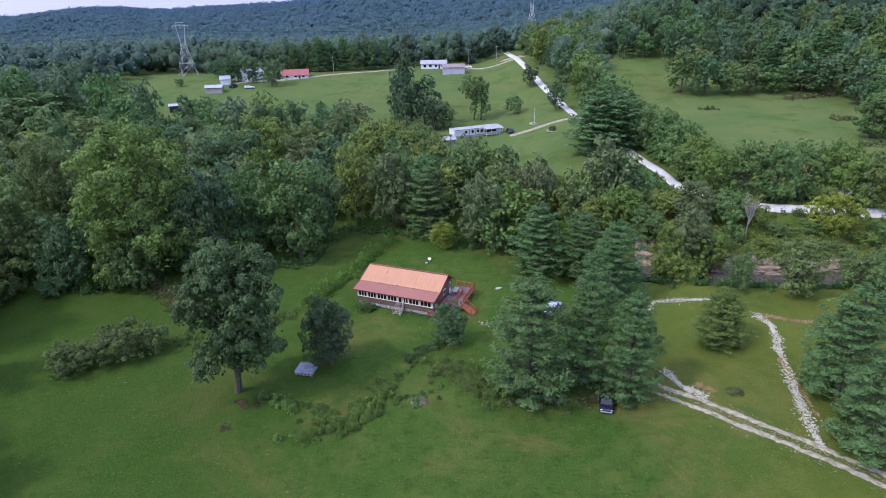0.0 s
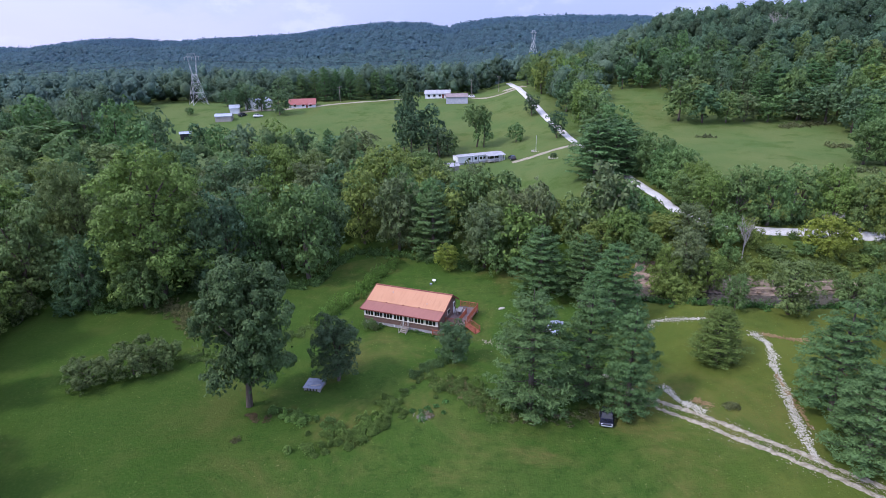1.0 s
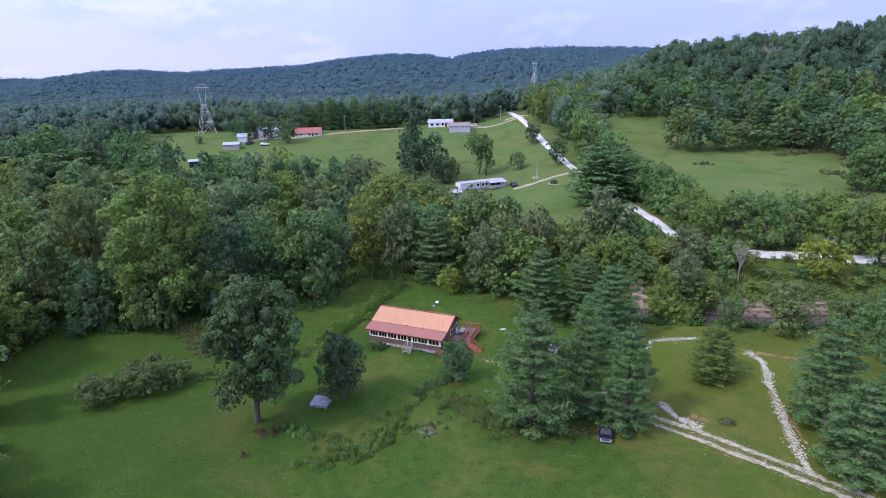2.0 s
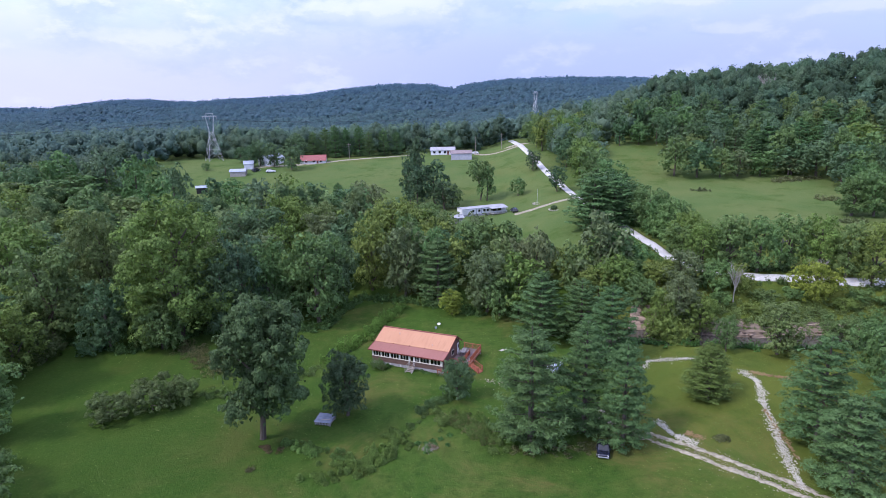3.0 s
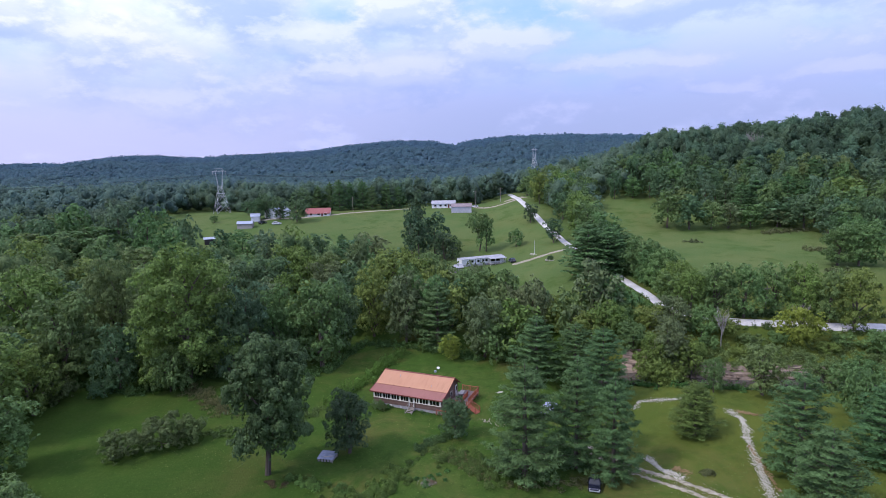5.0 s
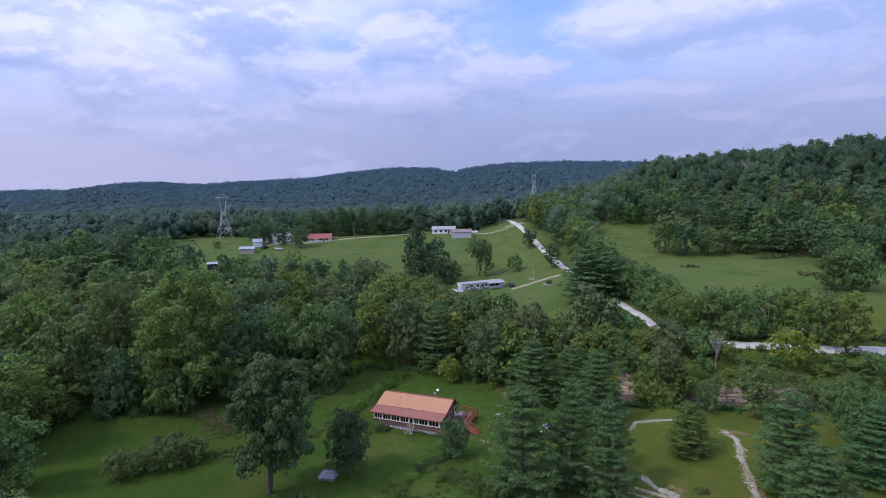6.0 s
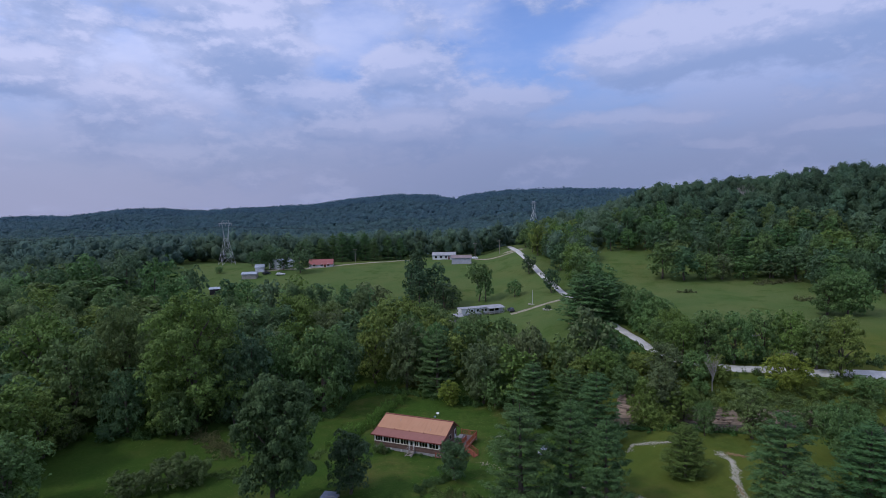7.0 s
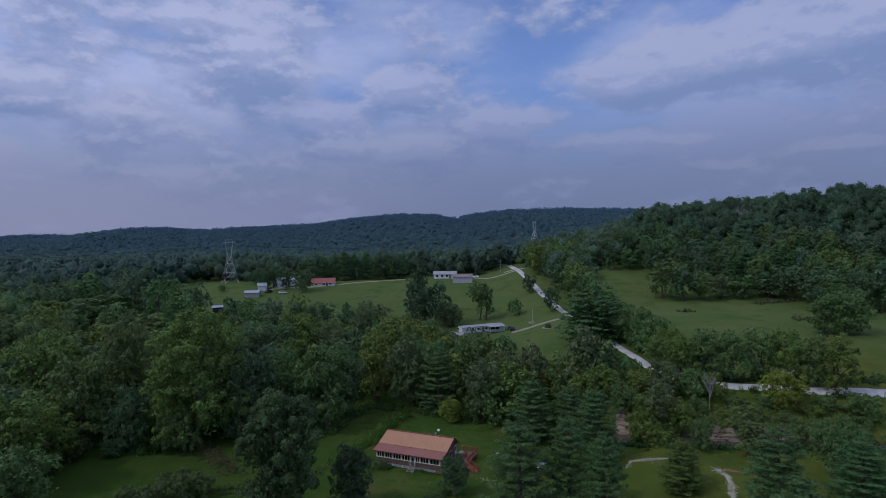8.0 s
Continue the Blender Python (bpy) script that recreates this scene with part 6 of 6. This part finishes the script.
# ---- the farms beyond the woods ----
def gable_house(name, x, y, turn, length, depth, wall_h, rise, wall_mat, roof_mat, label, category="house", windows=(), door=None, porch=None, z=None):
    """A plain building with gables at its ends; windows: (x, width) along the front at -y."""
    ob = thing(name, x, y, turn, label, category, z=z)
    for yy, nm in ((-depth / 2, "front_wall"), (depth / 2 - 0.15, "back_wall")):
        part(nm, slab(-length / 2, length / 2, yy, yy + 0.15, -1.5, wall_h), wall_mat, ob)
    for s in (-1, 1):
        pts = [(-depth / 2 + 0.16, -1.5), (depth / 2 - 0.16, -1.5), (depth / 2 - 0.16, wall_h), (0, wall_h + rise - 0.08), (-depth / 2 + 0.16, wall_h)]
        gable_plate(s * length / 2 + (0.15 if s < 0 else 0), pts, wall_mat, "gable_wall", ob, 0.15)
    o = 0.35
    dz = rise / (depth / 2) * o
    for s in (-1, 1):
        q = [(-length / 2 - o, s * (depth / 2 + o), wall_h - dz), (length / 2 + o, s * (depth / 2 + o), wall_h - dz), (length / 2 + o, 0, wall_h + rise), (-length / 2 - o, 0, wall_h + rise)]
        part("roof_slope", sheet(q if s < 0 else q[::-1], 0.1), roof_mat, ob)
    part("ridge_cap", slab(-length / 2 - o, length / 2 + o, -0.12, 0.12, wall_h + rise - 0.02, wall_h + rise + 0.04), roof_mat, ob)
    for wx, w in windows:
        fr = part("window_frame", slab(wx - w / 2 - 0.08, wx + w / 2 + 0.08, -depth / 2 - 0.04, -depth / 2 + 0.02, 0.9, 2.1), M_WHITE, ob)
        part("pane", slab(wx - w / 2, wx + w / 2, -depth / 2 - 0.055, -depth / 2 - 0.042, 0.98, 2.02), M_GLASS, fr)
    if door is not None:
        part("door_leaf", slab(door - 0.45, door + 0.45, -depth / 2 - 0.05, -depth / 2 + 0.02, 0.05, 2.05), M_TRIM_RED, ob)
    return ob


def make_trailer():
    """A long mobile home with a covered porch."""
    ob = thing("mobile_home", 4.6, 184.4, 23, "long white mobile home with a grey roof and covered porch", "mobile home", z=7.0)
    L, D, H = 17.2, 4.2, 2.75
    part("skirting", slab(0.05, L - 0.05, 0.05, D - 0.05, -0.8, 0.62), M_BLOCK, ob, "grey skirting")
    part("body_shell", slab(0, L, 0, D, 0.6, H - 0.1), M_WHITE, ob)
    part("end_panel", slab(-0.03, -0.005, 0.1, D - 0.1, 0.65, H - 0.15), M_WHITE, ob, "bright white end wall")
    part("roof_sheet", sheet([(-0.15, -0.2, H - 0.1), (L + 0.15, -0.2, H - 0.1), (L + 0.15, D / 2, H + 0.18), (-0.15, D / 2, H + 0.18)], 0.06), M_GREYROOF, ob, "grey roof")
    part("roof_sheet", sheet([(-0.15, D / 2, H + 0.18), (L + 0.15, D / 2, H + 0.18), (L + 0.15, D + 0.2, H - 0.1), (-0.15, D + 0.2, H - 0.1)], 0.06), M_GREYROOF, ob, "grey roof")
    for wx in (4.2, 6.6, 8.6, 9.9):
        fr = part("window_frame", slab(wx - 0.55, wx + 0.55, -0.03, -0.005, 1.2, 2.2), M_WHITE, ob)
        part("pane", slab(wx - 0.45, wx + 0.45, -0.045, -0.032, 1.28, 2.12), M_GLASS, fr)
    for x in (5.4, 7.6):
        part("shutter_band", slab(x - 0.2, x + 0.2, -0.02, -0.004, 0.7, 2.5), M_GREYROOF, ob)
    part("porch_deck", slab(10.4, 16.6, -2.3, -0.02, 0.35, 0.5), M_GREYWOOD, ob)
    part("porch_roof", sheet([(10.1, -2.6, 2.45), (16.9, -2.6, 2.45), (16.9, 0.1, 2.85), (10.1, 0.1, 2.85)], 0.07), M_GREYROOF, ob, "grey porch roof")
    for x in (10.5, 12.5, 14.5, 16.5):
        part("porch_post", slab(x - 0.06, x + 0.06, -2.25, -2.13, -0.6, 2.4), M_WHITE, ob)
    for k in range(22):
        x = 10.6 + k * 0.27
        part("baluster", slab(x - 0.03, x + 0.03, -2.22, -2.16, 0.5, 1.35), M_WHITE, ob)
    part("dark_window", slab(11.2, 15.4, -0.03, -0.005, 1.0, 2.3), M_GLASS, ob)
    part("porch_steps", slab(16.6, 17.6, -1.9, -0.6, -0.5, 0.25), M_GREYWOOD, ob)
    gable_house("garden_shed", 2.3, 176.5, 20, 4.0, 3.0, 1.9, 0.7, M_GREYWOOD, M_GREYROOF, "small grey shed beside the mobile home", "shed", z=6.8)
    make_car("car", 23.0, 187.0, 100, P_NAVY, "dark car parked beside the mobile home")


make_trailer()
gable_house("garage", 6.9, 283.5, 0, 10.5, 7.0, 3.0, 1.3, mottled("grey_metal_wall", (0.42, 0.42, 0.47, 1), (0.55, 0.55, 0.60, 1), 0.6, 0.6), mottled("brown_grey_roof", (0.22, 0.17, 0.18, 1), (0.30, 0.24, 0.24, 1), 0.6, 0.7), "grey metal garage with a dull brown roof", "garage")
gable_house("farmhouse", -2.6, 303, -2, 13.0, 7.0, 2.6, 1.5, M_WHITE, M_GREYROOF, "low white house with a grey roof on the rise", windows=((-4.5, 1.2), (-1.6, 1.2), (1.2, 1.2), (4.4, 1.2)), door=2.9)
make_car("car", 14.6, 299, 170, P_WHITE, "white car parked by the farm buildings")
make_car("car", 9.0, 298, 185, P_RED, "dark red car parked by the farm buildings")
gable_house("red_roof_house", -69.0, 282.5, 8, 12.5, 9.0, 1.9, 2.4, M_WHITE, M_REDROOF, "white house with a bright red metal roof", z=hz(-69, 280) - 0.5, windows=((-3.5, 1.2), (0.5, 1.4), (4.0, 1.2)), door=2.2)
gable_house("white_house", -90, 280, 62, 11.0, 7.5, 3.0, 2.0, M_WHITE, M_GALV, "white farmhouse half hidden by trees", windows=((-3, 1.1), (0, 1.1), (3, 1.1)))
gable_house("white_shed", -98.5, 270.5, 12, 4.2, 4.0, 2.6, 1.3, M_WHITE, M_GALV, "small white shed with a pale roof", "shed")
gable_house("open_barn", -99.0, 257, 6, 7.0, 4.4, 2.2, 0.9, M_GREYWOOD, M_GALV, "grey open barn with a pale metal roof", "barn")
gable_house("field_shed", -106.5, 232, 24, 4.2, 4.0, 2.3, 0.6, mottled("black_boards", (0.03, 0.028, 0.03, 1), (0.06, 0.055, 0.05, 1), 1.0), M_GALV, "small dark field shed with a pale roof", "shed")
make_car("car", -93, 264, 60, P_NAVY, "dark car standing in the pasture")
make_car("car", -85.2, 261.8, 10, P_WHITE, "white car standing in the pasture")


def make_pole(x, y, h, label="weathered wooden utility pole with a crossarm"):
    ob = thing("utility_pole", x, y, 20, label, "utility pole", "utility poles")
    part("shaft", rod((0, 0, -1), (0, 0, h), 0.16, None, 8, 0.10), M_POLE, ob)
    part("crossarm", slab(-1.1, 1.1, -0.06, 0.06, h - 0.75, h - 0.6), M_POLE, ob)
    for k in (-0.95, 0, 0.95):
        part("insulator", rod((k, 0, h - 0.6), (k, 0, h - 0.4), 0.05), M_WHITE, ob)


make_pole(15.0, 297, 9.5)
make_pole(-52.3, 293, 8.0)
make_pole(69.5, 105.5, 6.6, "leaning bare utility pole above the road")
make_pole(29.5, 303, 8.0)


def make_pylon(x, y, h, turn, label, thick=0.09):
    """A waisted lattice tower with a bridge across the top."""
    ob = thing("pylon", x, y, turn, label, "pylon", "pylons")
    w = 3.7 * h / 24
    waist, bridge = h * 0.60, h * 0.94
    prof = [(0, w), (h * 0.24, w * 0.70), (h * 0.45, w * 0.42), (waist, w * 0.26)]
    bars = []
    for sx in (-1, 1):
        for sy in (-1, 1):
            for (z0, a), (z1, b) in zip(prof, prof[1:]):
                bars.append(((sx * a, sy * a * 0.9, z0), (sx * b, sy * b * 0.9, z1)))
    for (z0, a), (z1, b) in zip(prof, prof[1:]):
        for s in (-1, 1):
            bars += [((-a, s * a * 0.9, z0), (b, s * b * 0.9, z1)), ((a, s * a * 0.9, z0), (-b, s * b * 0.9, z1)), ((s * a, -a * 0.9, z0), (s * b, b * 0.9, z1)), ((-b, s * b * 0.9, z1), (b, s * b * 0.9, z1)), ((s * b, -b * 0.9, z1), (s * b, b * 0.9, z1))]
    for s in (-1, 1):
        for sy in (-1, 1):
            bars.append(((s * w * 0.26, sy * w * 0.23, waist), (s * w * 0.55, sy * 0.3, bridge)))
        bars += [((s * w * 0.26, -w * 0.23, waist), (s * w * 0.42, 0.3, h * 0.78)), ((s * w * 0.55, 0, bridge), (s * w * 0.45, 0, h))]
    for z in (bridge, h):
        for sy in (-0.3, 0.3):
            bars.append(((-w * (1.0 if z < h else 0.5), sy, z), (w * (1.0 if z < h else 0.5), sy, z)))
    for k in range(8):
        x0, x1 = -w + 2 * w * k / 8, -w + 2 * w * (k + 1) / 8
        bars.append(((x0, 0, bridge if k % 2 else bridge - 0.02), (x1, 0, bridge + (h - bridge) * (0.5 if abs(k - 3.5) < 3 else 0.1))))
    for a, b in bars:
        part("strut", rod(a, b, thick, None, 4), M_STEEL, ob)
    for k in (-0.9, 0, 0.9):
        part("insulator_string", rod((k * w, 0, bridge), (k * w, 0, bridge - 1.6), 0.09, None, 6), M_BLOCK, ob, "pale insulator string")
    return [ob.matrix_world @ Vector((k * w, 0, bridge - 1.6)) for k in (-0.9, 0, 0.9)]


NEAR_ENDS = make_pylon(-124.5, 293, 24.5, 40, "steel lattice pylon standing at the pasture edge", 0.065)
FAR_ENDS = make_pylon(133, 862, 40, 40, "distant steel lattice pylon on the wooded slope", 0.2)


def cable(a, b, sag, r):
    cu = bpy.data.curves.new("power_line", "CURVE")
    cu.dimensions, cu.bevel_depth, cu.bevel_resolution = "3D", r, 0
    sp = cu.splines.new("POLY")
    sp.points.add(24)
    for i in range(25):
        t = i / 24
        p = Vector(a).lerp(Vector(b), t)
        sp.points[i].co = (p.x, p.y, p.z - 4 * sag * t * (1 - t), 1)
    ob = new("power_line", cu)
    cu.materials.append(M_RUBBER)
    tagged(ob, "thin dark power line strung between pylons", "cable", "power lines")


for k in range(3):
    cable(NEAR_ENDS[k], FAR_ENDS[k], 14, 0.03)
    cable(NEAR_ENDS[k], NEAR_ENDS[k] + Vector((-420, -160, 6)), 9, 0.022)


def ring_bed(x, y, r, label):
    """A round bed edged with stones."""
    rng = np.random.default_rng(int(x * 10))
    ob = thing("flower_bed", x, y, 0, label, "flower bed")
    for k in range(16):
        a = 2 * math.pi * k / 16
        px, py = r * math.cos(a), r * math.sin(a)
        part("edging_stone", slab(px - 0.2, px + 0.2, py - 0.15, py + 0.15, -0.1, 0.22 + rng.uniform(0, 0.08), bevel=0.04), M_STONE, ob)


ring_bed(31.6, 190.6, 1.5, "round bed edged with pale stones round a flagpole")
ring_bed(34.6, 174.5, 1.6, "round bed edged with pale stones on the lawn")
pole_ob = thing("flagpole", 31.6, 190.6, 0, "thin pale flagpole in the round bed", "flagpole")
part("shaft", rod((0, 0, -0.2), (0, 0, 5.2), 0.07, None, 8, 0.04), M_WHITE, pole_ob)
part("ball", rod((0, 0, 5.2), (0, 0, 5.32), 0.07), M_WHITE, pole_ob)
plant("B", 34.6, 174.5, 1.6, 1.2, "dark")
